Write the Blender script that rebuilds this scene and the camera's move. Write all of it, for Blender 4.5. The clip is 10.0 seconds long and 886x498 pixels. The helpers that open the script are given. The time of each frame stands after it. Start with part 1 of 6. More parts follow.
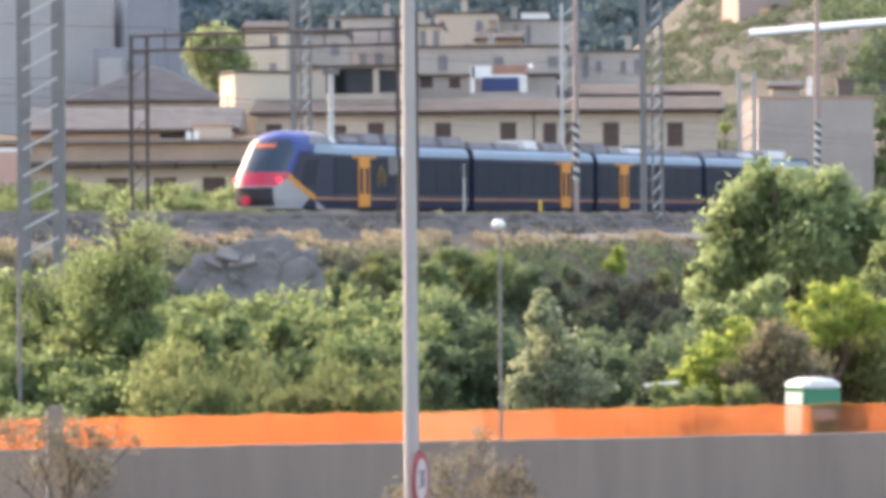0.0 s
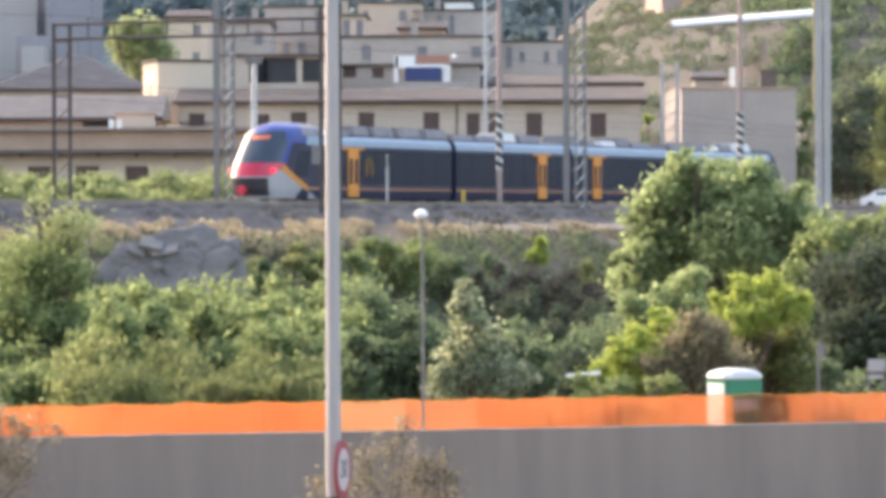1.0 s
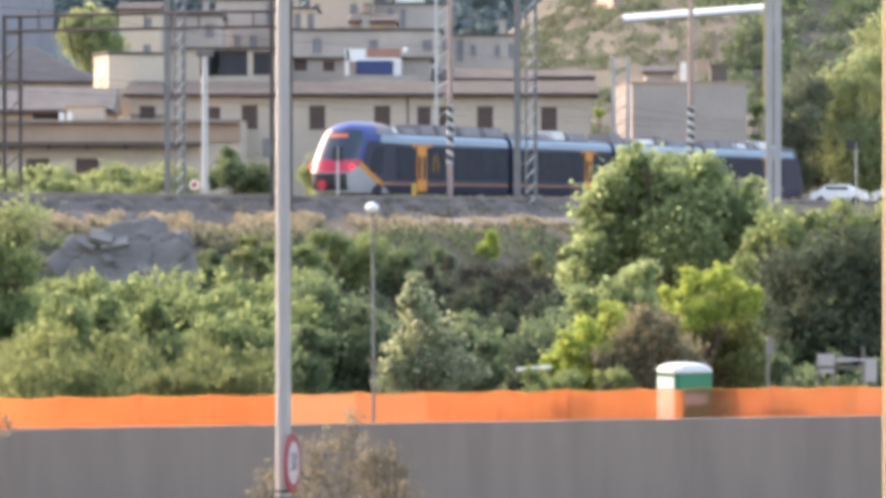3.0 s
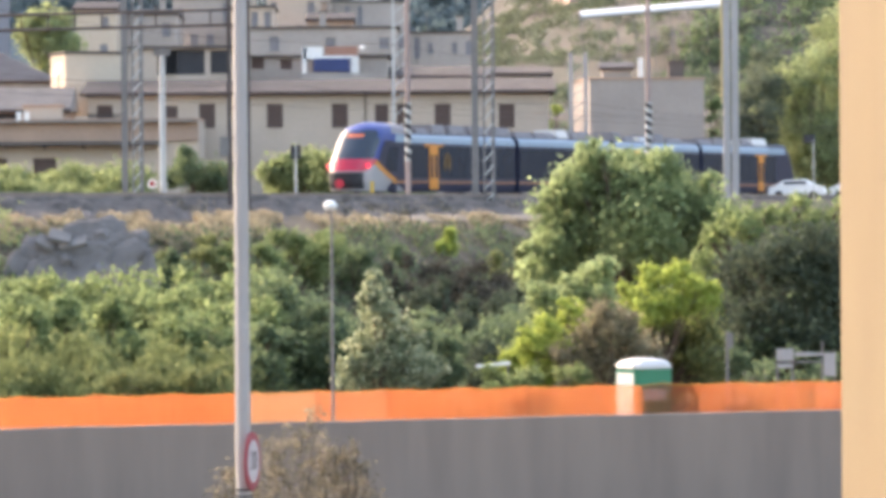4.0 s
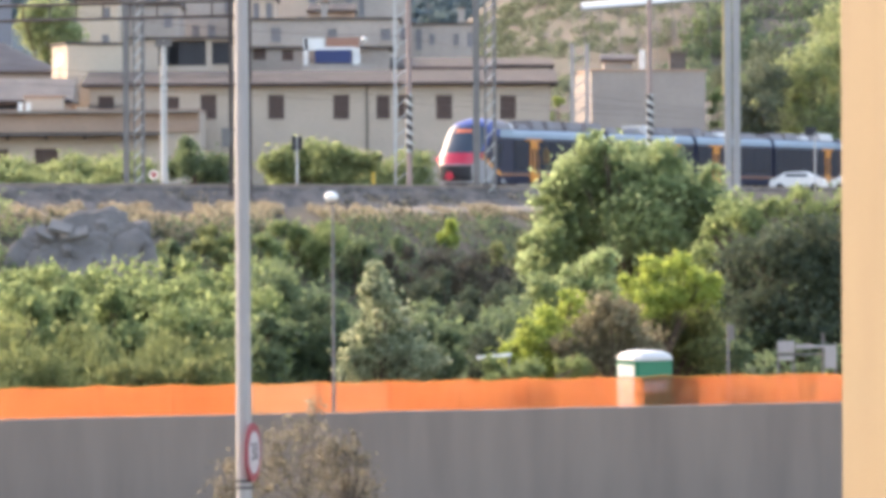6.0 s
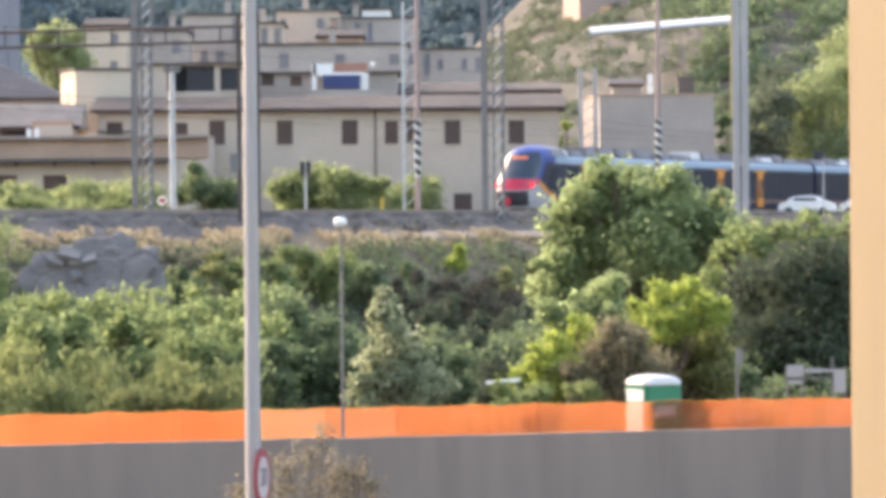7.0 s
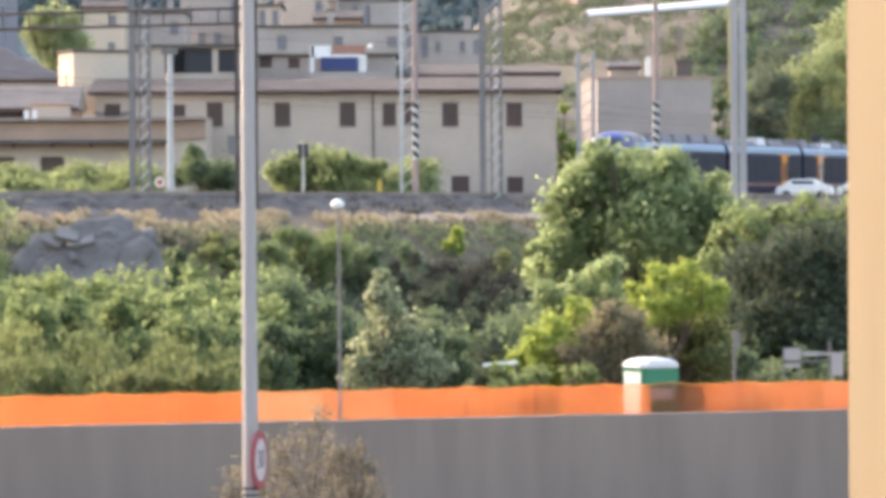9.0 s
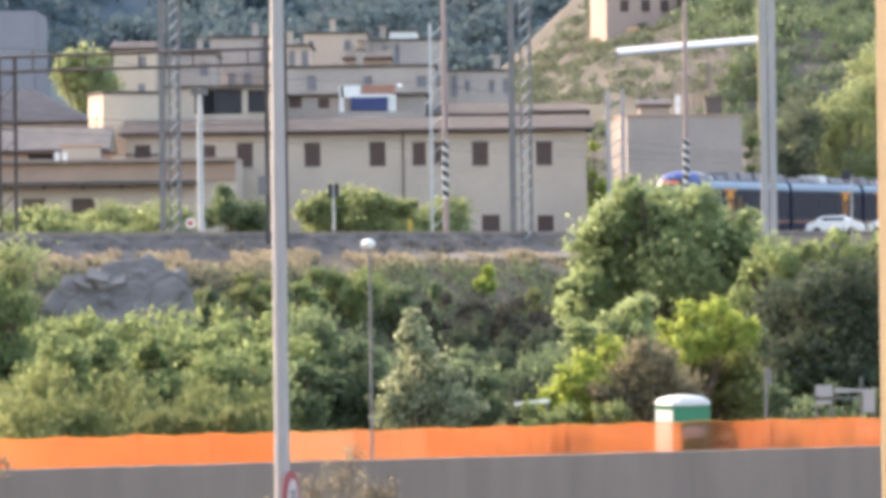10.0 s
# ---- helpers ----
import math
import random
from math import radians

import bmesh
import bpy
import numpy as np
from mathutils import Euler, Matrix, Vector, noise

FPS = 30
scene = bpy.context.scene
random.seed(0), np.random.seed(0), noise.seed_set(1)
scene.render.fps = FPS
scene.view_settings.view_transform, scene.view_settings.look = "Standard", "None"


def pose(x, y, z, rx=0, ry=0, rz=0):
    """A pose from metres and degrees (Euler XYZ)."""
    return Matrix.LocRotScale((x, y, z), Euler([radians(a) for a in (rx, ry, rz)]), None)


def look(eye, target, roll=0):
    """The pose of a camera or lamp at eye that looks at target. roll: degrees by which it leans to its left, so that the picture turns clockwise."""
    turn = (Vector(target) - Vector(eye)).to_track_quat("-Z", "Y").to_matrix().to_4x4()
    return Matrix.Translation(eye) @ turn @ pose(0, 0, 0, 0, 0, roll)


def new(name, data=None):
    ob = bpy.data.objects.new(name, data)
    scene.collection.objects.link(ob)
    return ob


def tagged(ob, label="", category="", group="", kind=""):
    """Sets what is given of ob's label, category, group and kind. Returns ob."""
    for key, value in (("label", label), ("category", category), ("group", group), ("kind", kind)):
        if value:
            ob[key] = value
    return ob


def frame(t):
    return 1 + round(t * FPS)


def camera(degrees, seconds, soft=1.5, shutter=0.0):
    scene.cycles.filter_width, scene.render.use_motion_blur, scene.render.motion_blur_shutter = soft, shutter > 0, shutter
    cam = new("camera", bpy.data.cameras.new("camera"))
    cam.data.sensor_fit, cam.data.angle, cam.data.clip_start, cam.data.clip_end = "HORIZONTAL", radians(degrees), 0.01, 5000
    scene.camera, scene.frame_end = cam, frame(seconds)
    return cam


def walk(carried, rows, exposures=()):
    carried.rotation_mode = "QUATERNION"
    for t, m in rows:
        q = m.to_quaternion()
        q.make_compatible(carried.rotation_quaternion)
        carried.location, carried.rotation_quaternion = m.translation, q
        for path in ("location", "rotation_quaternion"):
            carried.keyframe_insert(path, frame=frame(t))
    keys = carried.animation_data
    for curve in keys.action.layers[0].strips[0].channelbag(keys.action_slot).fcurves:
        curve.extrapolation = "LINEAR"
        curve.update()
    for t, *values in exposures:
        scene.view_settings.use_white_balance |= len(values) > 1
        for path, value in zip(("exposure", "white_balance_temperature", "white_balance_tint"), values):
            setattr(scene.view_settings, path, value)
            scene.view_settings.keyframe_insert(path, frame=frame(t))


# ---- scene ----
# ---- camera: hand-held at an upper window, long lens, only turning ----
EYE = Vector((0.0, 0.0, 7.6))
cam = camera(12.43, 10.0, soft=4.6)
# seconds, bearing to the right, elevation, roll (degrees)
TURNS = [
    (0.0, -2.263, -0.252, -0.414),
    (0.5, -1.513, -0.429, -0.339),
    (1.0, -1.176, -0.401, -0.209),
    (1.5, -1.388, -0.080, -0.181),
    (2.0, -0.967, -0.415, 0.011),
    (2.5, -0.450, -0.370, 0.147),
    (3.0, -0.479, -0.494, -0.047),
    (3.2, -0.227, -0.439, -0.104),
    (4.3, 0.116, -0.647, -0.448),
    (4.5, 0.074, -0.714, -0.471),
    (5.0, 0.077, -0.643, -0.423),
    (5.5, 0.094, -0.669, -0.315),
    (6.8, 0.037, -0.404, -0.364),
    (7.0, -0.033, -0.301, -0.465),
    (7.5, -0.245, -0.435, -0.446),
    (8.0, -0.185, -0.583, -0.409),
    (8.5, 0.058, -0.646, -0.460),
    (9.0, 0.000, -0.549, -0.350),
    (9.5, -0.304, -0.226, -0.608),
    (9.7, -0.270, -0.085, -0.650),
    (10.0, -0.427, 0.006, -0.721),
]


def aim(bearing, rise, roll):
    b, e = radians(bearing), radians(rise)
    way = Vector((math.sin(b) * math.cos(e), math.cos(b) * math.cos(e), math.sin(e)))
    return look(EYE, EYE + way * 100.0, roll)


walk(cam, [(t, aim(b, e, r)) for t, b, e, r in TURNS], exposures=[(0.0, 2.27, 7120, 18), (10.0, 2.27, 7120, 18)])

# ---- light: low sun from the far left, hazy sky ----
SUN_AZ, SUN_EL = -47.0, 28.0   # degrees, clockwise from +y
world = bpy.data.worlds.new("sky")
scene.world = world
world.use_nodes = True
wn = world.node_tree
sky = wn.nodes.new("ShaderNodeTexSky")
sky.sky_type = "NISHITA"
sky.sun_disc = False
sky.sun_elevation = radians(SUN_EL)
sky.sun_rotation = radians(SUN_AZ)
sky.dust_density = 3.0
sky.air_density = 1.2
bg = wn.nodes["Background"]
wn.links.new(sky.outputs[0], bg.inputs[0])
bg.inputs[1].default_value = 0.15
sun_data = bpy.data.lights.new("sun", "SUN")
sun_data.energy, sun_data.angle, sun_data.color = 0.84, radians(1.2), (1.0, 0.86, 0.70)
sun = new("sun", sun_data)
sun_way = Vector((math.sin(radians(SUN_AZ)) * math.cos(radians(SUN_EL)), math.cos(radians(SUN_AZ)) * math.cos(radians(SUN_EL)), math.sin(radians(SUN_EL))))
sun.matrix_world = look((0, 0, 60), Vector((0, 0, 60)) - sun_way)

# ---- materials ----
def mat(name, c1, c2=None, rough=0.8, scale=1.0, bump=0.0, metal=0.0, detail=6.0, streak=False, spec=0.4, fine=12.0):
    """Two colours mixed by coarse and fine noise, with relief; scale in 1/m."""
    m = bpy.data.materials.new(name)
    m.use_nodes = True
    t = m.node_tree
    b = t.nodes["Principled BSDF"]
    b.inputs["Roughness"].default_value, b.inputs["Metallic"].default_value = rough, metal
    b.inputs["Specular IOR Level"].default_value = spec
    c2 = c2 or tuple(v * 0.8 for v in c1)
    geo = t.nodes.new("ShaderNodeTexCoord")
    mp = t.nodes.new("ShaderNodeMapping")
    mp.inputs["Scale"].default_value = (scale, scale, scale * (0.15 if streak else 1.0))
    t.links.new(geo.outputs["Object"], mp.inputs[0])
    n1, n2 = t.nodes.new("ShaderNodeTexNoise"), t.nodes.new("ShaderNodeTexNoise")
    n1.inputs["Scale"].default_value, n1.inputs["Detail"].default_value = 1.0, detail
    n2.inputs["Scale"].default_value, n2.inputs["Detail"].default_value = fine, 3.0
    for n in (n1, n2):
        t.links.new(mp.outputs[0], n.inputs["Vector"])
    add = t.nodes.new("ShaderNodeMath")
    add.operation = "MULTIPLY_ADD"
    add.inputs[1].default_value = 0.45
    t.links.new(n2.outputs[0], add.inputs[0])
    sc = t.nodes.new("ShaderNodeMath")
    sc.operation = "MULTIPLY"
    sc.inputs[1].default_value = 0.6
    t.links.new(n1.outputs[0], sc.inputs[0])
    t.links.new(sc.outputs[0], add.inputs[2])
    ramp = t.nodes.new("ShaderNodeValToRGB")
    ramp.color_ramp.elements[0].position, ramp.color_ramp.elements[1].position = 0.36, 0.68
    ramp.color_ramp.elements[0].color, ramp.color_ramp.elements[1].color = (*c2, 1), (*c1, 1)
    t.links.new(add.outputs[0], ramp.inputs[0])
    t.links.new(ramp.outputs[0], b.inputs["Base Color"])
    if bump:
        bp = t.nodes.new("ShaderNodeBump")
        bp.inputs["Strength"].default_value, bp.inputs["Distance"].default_value = 0.7, bump
        t.links.new(add.outputs[0], bp.inputs["Height"])
        t.links.new(bp.outputs[0], b.inputs["Normal"])
    return m


def leaf_mat(name, colours, trans=0.45, rough=0.7):
    """Leaves: every leaf takes its own tone; part of the light goes through."""
    m = bpy.data.materials.new(name)
    m.use_nodes = True
    t = m.node_tree
    b = t.nodes["Principled BSDF"]
    b.inputs["Roughness"].default_value = rough
    b.inputs["Specular IOR Level"].default_value = 0.15
    geo = t.nodes.new("ShaderNodeNewGeometry")
    ramp = t.nodes.new("ShaderNodeValToRGB")
    els = ramp.color_ramp.elements
    for i in range(len(colours) - 2):
        els.new(0.5)
    for i, c in enumerate(colours):
        els[i].position, els[i].color = i / (len(colours) - 1), (*c, 1)
    t.links.new(geo.outputs["Random Per Island"], ramp.inputs[0])
    t.links.new(ramp.outputs[0], b.inputs["Base Color"])
    tr = t.nodes.new("ShaderNodeBsdfTranslucent")
    hs = t.nodes.new("ShaderNodeHueSaturation")
    hs.inputs["Value"].default_value, hs.inputs["Saturation"].default_value, hs.inputs["Hue"].default_value = 1.65, 1.0, 0.495
    t.links.new(ramp.outputs[0], hs.inputs["Color"])
    t.links.new(hs.outputs[0], tr.inputs[0])
    mx = t.nodes.new("ShaderNodeMixShader")
    mx.inputs[0].default_value = trans
    t.links.new(b.outputs[0], mx.inputs[1])
    t.links.new(tr.outputs[0], mx.inputs[2])
    t.links.new(mx.outputs[0], t.nodes["Material Output"].inputs[0])
    return m


def glow_mat(name, c, power):
    m = mat(name, c, c, 0.4)
    b = m.node_tree.nodes["Principled BSDF"]
    b.inputs["Emission Color"].default_value, b.inputs["Emission Strength"].default_value = (*c, 1), power
    return m


def net_mat(name, c1, c2, back, gap):
    """Woven plastic net: flat strands in rows, light shining through."""
    m = mat(name, c1, c2, 0.6, 0.35, 0.01, fine=9)
    t = m.node_tree
    for nd in t.nodes:
        if nd.bl_idname == "ShaderNodeMapping":
            nd.inputs["Scale"].default_value = (0.5, 0.5, 7.0)
    tr = t.nodes.new("ShaderNodeBsdfTranslucent")
    tr.inputs[0].default_value = (*back, 1)
    tp = t.nodes.new("ShaderNodeBsdfTransparent")
    a, b = t.nodes.new("ShaderNodeMixShader"), t.nodes.new("ShaderNodeMixShader")
    a.inputs[0].default_value, b.inputs[0].default_value = 0.72, gap
    out = t.nodes["Material Output"]
    t.links.new(t.nodes["Principled BSDF"].outputs[0], a.inputs[1])
    t.links.new(tr.outputs[0], a.inputs[2])
    t.links.new(a.outputs[0], b.inputs[1])
    t.links.new(tp.outputs[0], b.inputs[2])
    t.links.new(b.outputs[0], out.inputs[0])
    return m


M_EARTH = mat("dry_earth", (0.145, 0.11, 0.075), (0.07, 0.06, 0.04), 0.95, 0.35, 0.12)
M_BALLAST = mat("ballast", (0.15, 0.127, 0.113), (0.06, 0.052, 0.048), 0.95, 0.7, 0.12, fine=5)
M_ROCK = mat("grey_rock", (0.20, 0.183, 0.172), (0.135, 0.124, 0.118), 0.95, 0.5, 0.1, fine=5)
M_CONCRETE = mat("grey_concrete", (0.262, 0.207, 0.173), (0.210, 0.166, 0.140), 0.9, 0.45, 0.012, streak=True, fine=4)
M_PLASTER_OCHRE = mat("ochre_plaster", (0.150, 0.112, 0.061), (0.134, 0.099, 0.054), 0.9, 1.5, 0.004, fine=40)
M_STEEL = mat("galvanised_steel", (0.22, 0.21, 0.205), (0.165, 0.158, 0.155), 0.65, 2.0, 0.0, metal=0.4)
M_STEEL_DARK = mat("rusty_dark_steel", (0.10, 0.075, 0.065), (0.06, 0.05, 0.048), 0.8, 2.0)
M_STEEL_PALE = mat("pale_painted_steel", (0.55, 0.55, 0.53), (0.42, 0.42, 0.41), 0.6, 1.5)
M_POLE = mat("lamp_post_zinc", (0.38, 0.36, 0.355), (0.32, 0.305, 0.30), 0.55, 1.0, metal=0.2, streak=True)
M_PINK = mat("red_oxide_pole", (0.36, 0.27, 0.245), (0.27, 0.205, 0.19), 0.8, 2.0)
M_WHITE = mat("white_paint", (0.80, 0.79, 0.76), (0.70, 0.69, 0.66), 0.6, 1.5)
M_PLASTIC = mat("white_plastic", (0.58, 0.58, 0.56), (0.52, 0.52, 0.50), 0.5, 1.5)
M_BLACK = mat("black_paint", (0.035, 0.035, 0.04), (0.02, 0.02, 0.025), 0.6, 2.0)
M_YELLOW = mat("yellow_paint", (0.60, 0.41, 0.07), (0.47, 0.32, 0.06), 0.6, 2.0)
M_TWIN = mat("pale_zinc_columns", (0.40, 0.385, 0.375), (0.31, 0.30, 0.295), 0.65, 1.2, metal=0.2, streak=True)
M_PATH = mat("trodden_earth", (0.36, 0.28, 0.205), (0.24, 0.19, 0.14), 0.95, 0.6, 0.05)
M_OLDYELLOW = mat("weathered_yellow_paint", (0.46, 0.38, 0.19), (0.36, 0.30, 0.16), 0.7, 1.2, streak=True)
M_SIGN_FACE = mat("faded_sign_face", (0.50, 0.45, 0.45), (0.42, 0.37, 0.375), 0.7, 6.0)
M_NUMERAL = mat("faded_numerals", (0.10, 0.09, 0.095), (0.15, 0.13, 0.135), 0.7, 8.0)
M_SIGN_FADED = mat("faded_sign_red", (0.32, 0.055, 0.07), (0.26, 0.05, 0.06), 0.65, 5.0)
M_SIGN_RED = mat("sign_red", (0.42, 0.035, 0.045), (0.36, 0.03, 0.04), 0.5, 3.0)
M_RED = mat("train_red", (0.55, 0.018, 0.05), (0.48, 0.015, 0.045), 0.3, 1.0, spec=0.6)
M_BLUE = mat("train_blue", (0.028, 0.06, 0.25), (0.024, 0.05, 0.21), 0.45, 1.0, spec=0.25)
M_NAVY = mat("train_navy", (0.022, 0.028, 0.060), (0.018, 0.023, 0.050), 0.4, 1.0, spec=0.22)
M_LIGHTBLUE = mat("train_light_blue", (0.24, 0.325, 0.41), (0.21, 0.29, 0.37), 0.4, 1.0, spec=0.35)
M_ORANGE = mat("train_orange", (0.66, 0.25, 0.035), (0.58, 0.215, 0.03), 0.4, 1.0)
M_WAIST = mat("train_dull_orange", (0.46, 0.20, 0.09), (0.38, 0.17, 0.08), 0.5, 1.0)
M_SILVER = mat("train_silver", (0.60, 0.59, 0.58), (0.52, 0.51, 0.50), 0.4, 1.0)
M_SCREEN = mat("tinted_windscreen", (0.05, 0.065, 0.085), (0.04, 0.054, 0.072), 0.12, 1.0, spec=0.32)
M_GREY = mat("train_grey", (0.36, 0.355, 0.365), (0.30, 0.295, 0.305), 0.45, 1.0)
M_ROOFKIT = mat("train_roof_grey", (0.24, 0.22, 0.23), (0.15, 0.14, 0.15), 0.6, 1.0)
M_GLASS = mat("dark_train_glass", (0.020, 0.031, 0.050), (0.016, 0.025, 0.041), 0.25, 1.0, spec=0.15)
M_TAIL = glow_mat("tail_light", (0.9, 0.03, 0.06), 0.5)
M_AMBER = glow_mat("amber_display", (0.6, 0.14, 0.06), 0.05)
M_CREAM = mat("cream_plaster", (0.51, 0.422, 0.343), (0.425, 0.354, 0.29), 0.9, 0.35, 0.01)
M_CREAM_PALE = mat("pale_cream_plaster", (0.56, 0.475, 0.375), (0.48, 0.405, 0.32), 0.9, 0.3, 0.01)
M_GREYWALL = mat("weathered_grey_plaster", (0.42, 0.375, 0.34), (0.31, 0.28, 0.255), 0.9, 0.3, 0.02)
M_BLOCK = mat("beige_grey_render", (0.39, 0.335, 0.296), (0.31, 0.267, 0.237), 0.9, 0.3, 0.02)
M_ROSE = mat("pale_rose_plaster", (0.47, 0.34, 0.285), (0.40, 0.29, 0.245), 0.9, 0.3, 0.01)
M_TERRA = mat("terracotta_plaster", (0.43, 0.30, 0.225), (0.34, 0.24, 0.185), 0.9, 0.4, 0.01)
M_PINKWALL = mat("pink_plaster", (0.55, 0.34, 0.28), (0.48, 0.30, 0.25), 0.9, 0.4, 0.01)
M_TILE = mat("old_roof_tiles", (0.130, 0.110, 0.098), (0.085, 0.073, 0.066), 0.9, 0.8, 0.05)
M_TILE_PALE = mat("pale_corrugated_roof", (0.27, 0.235, 0.205), (0.19, 0.165, 0.148), 0.85, 0.8, 0.03)
M_SLATE = mat("dark_slate_roof", (0.125, 0.12, 0.125), (0.085, 0.082, 0.086), 0.85, 0.8, 0.03)
M_SHUTTER = mat("brown_shutter", (0.115, 0.075, 0.064), (0.085, 0.057, 0.05), 0.7, 3.0)
# Panel colour that stands for the shade inside open bays.
M_OPENING_SHADE = mat("opening_shade", (0.05, 0.05, 0.055), (0.035, 0.035, 0.04), 0.8, 1.0)
M_BLUETARP = mat("blue_awning", (0.045, 0.065, 0.17), (0.035, 0.05, 0.135), 0.7, 1.0)
M_REDTILE = mat("red_clay", (0.38, 0.20, 0.145), (0.31, 0.165, 0.12), 0.8, 1.0)
# Light apricot that puts sunlight into the balcony parapet's colour.
M_PARAPET_LIT = mat("apricot_lit_plaster", (0.72, 0.44, 0.24), (0.65, 0.39, 0.21), 0.9, 0.3)
M_TOWER = mat("hazy_concrete_block", (0.37, 0.36, 0.355), (0.32, 0.312, 0.308), 0.9, 0.15)
M_TOWER_DARK = mat("grey_concrete_block", (0.25, 0.25, 0.27), (0.21, 0.21, 0.23), 0.9, 0.15)
M_GREEN = mat("green_plastic", (0.018, 0.20, 0.115), (0.015, 0.17, 0.095), 0.4, 2.0)
M_NET = net_mat("orange_net", (0.535, 0.158, 0.062), (0.405, 0.107, 0.042), (0.62, 0.184, 0.066), 0.42)
M_NET_PALE = net_mat("paler_net", (0.53, 0.195, 0.092), (0.42, 0.14, 0.064), (0.61, 0.222, 0.098), 0.42)
M_NET_PALEST = net_mat("palest_net", (0.53, 0.245, 0.130), (0.445, 0.188, 0.092), (0.605, 0.28, 0.142), 0.42)
M_SLAB = mat("broken_slab", (0.22, 0.205, 0.19), (0.16, 0.15, 0.14), 0.9, 1.5, 0.02)
M_CORD = mat("yellow_cord", (0.80, 0.36, 0.06), (0.7, 0.28, 0.05), 0.7, 2.0)
M_GOLD = mat("dull_gold", (0.26, 0.15, 0.045), (0.2, 0.115, 0.035), 0.6, 2.0)
M_BARK = mat("bark", (0.13, 0.095, 0.07), (0.075, 0.055, 0.042), 0.95, 3.0, 0.03)
M_TYRE = mat("rubber", (0.025, 0.025, 0.025), (0.02, 0.02, 0.02), 0.9, 3.0)
M_FIELD = mat("dry_terraces", (0.110, 0.093, 0.076), (0.066, 0.068, 0.052), 0.95, 0.09, 0.4, fine=7)
# Distance haze is put into this bluish base colour.
M_FOREST_HAZE = mat("far_forest_haze", (0.085, 0.122, 0.138), (0.065, 0.098, 0.115), 0.95, 0.05, 2.0, fine=7)
L_GREEN = leaf_mat("leaves_green", [(0.108, 0.145, 0.066), (0.136, 0.178, 0.078), (0.170, 0.216, 0.094), (0.222, 0.264, 0.122)], 0.55)
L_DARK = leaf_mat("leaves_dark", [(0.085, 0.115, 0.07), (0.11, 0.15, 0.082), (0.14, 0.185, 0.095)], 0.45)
# Leaves darkened to carry the shade of the right-hand tree and the hollow.
L_SHADY = leaf_mat("leaves_shade_dark", [(0.05, 0.065, 0.048), (0.068, 0.088, 0.056), (0.09, 0.112, 0.068)], 0.25)
L_BRIGHT = leaf_mat("leaves_yellow_green", [(0.19, 0.235, 0.06), (0.25, 0.31, 0.075), (0.33, 0.39, 0.11)], 0.5)
L_OLIVE = leaf_mat("leaves_olive", [(0.11, 0.135, 0.06), (0.17, 0.19, 0.08), (0.24, 0.25, 0.11)])
L_SILVER = leaf_mat("leaves_silver", [(0.14, 0.17, 0.10), (0.22, 0.25, 0.15), (0.40, 0.42, 0.29)], 0.5)
L_DRY = leaf_mat("dry_grass", [(0.22, 0.185, 0.125), (0.31, 0.262, 0.175), (0.42, 0.36, 0.245)], 0.4)
L_TWIG = leaf_mat("dry_pale_leaves", [(0.10, 0.09, 0.068), (0.155, 0.138, 0.10), (0.24, 0.212, 0.152)], 0.4)
L_BROWN = leaf_mat("dry_twigs", [(0.14, 0.128, 0.082), (0.185, 0.168, 0.108), (0.235, 0.212, 0.138)], 0.5)
# Dead brush with the shade of the slope hollow mixed into its browns.
L_DEADWOOD_SHADED = leaf_mat("dead_brush_shaded", [(0.060, 0.058, 0.046), (0.078, 0.074, 0.058), (0.105, 0.10, 0.074)], 0.2)
# Blue, low-contrast leaf tones with the haze painted in.
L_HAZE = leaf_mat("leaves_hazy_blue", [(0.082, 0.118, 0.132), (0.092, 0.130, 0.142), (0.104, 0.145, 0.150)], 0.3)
L_LINE = leaf_mat("leaves_lineside", [(0.16, 0.195, 0.092), (0.195, 0.235, 0.11), (0.235, 0.275, 0.13)], 0.5)
L_PLUME = leaf_mat("feathery_plumes", [(0.12, 0.145, 0.06), (0.165, 0.19, 0.08), (0.22, 0.245, 0.11)], 0.5)
L_TREE = leaf_mat("leaves_tree", [(0.165, 0.215, 0.110), (0.198, 0.25, 0.125), (0.235, 0.288, 0.146)], 0.64)
L_BEYOND = leaf_mat("leaves_beyond_line", [(0.19, 0.225, 0.115), (0.24, 0.28, 0.14), (0.29, 0.335, 0.165)], 0.45)
L_FAR = leaf_mat("leaves_far", [(0.098, 0.118, 0.082), (0.122, 0.144, 0.096), (0.148, 0.172, 0.110)], 0.35)


# ---- building blocks ----
def thing(name, at, label, category, group="", turn=0.0):
    ob = new(name)
    ob.matrix_basis = pose(*at, 0, 0, turn)
    return tagged(ob, label, category, group)


def part(name, bm, material, parent, label=""):
    me = bpy.data.meshes.new(name)
    bm.normal_update()
    bm.to_mesh(me)
    bm.free()
    me.materials.append(material)
    ob = new(name, me)
    ob.parent = parent
    return tagged(ob, label)


def box(bm, x0, x1, y0, y1, z0, z1, bevel=0.0):
    r = bmesh.ops.create_cube(bm, size=1.0, matrix=Matrix.LocRotScale(((x0 + x1) / 2, (y0 + y1) / 2, (z0 + z1) / 2), None, (abs(x1 - x0), abs(y1 - y0), abs(z1 - z0))))
    if bevel:
        es = list({e for v in r["verts"] for e in v.link_edges})
        bmesh.ops.bevel(bm, geom=es, offset=bevel, segments=2, affect="EDGES")
    return bm


def boxed(*a):
    return box(bmesh.new(), *a)


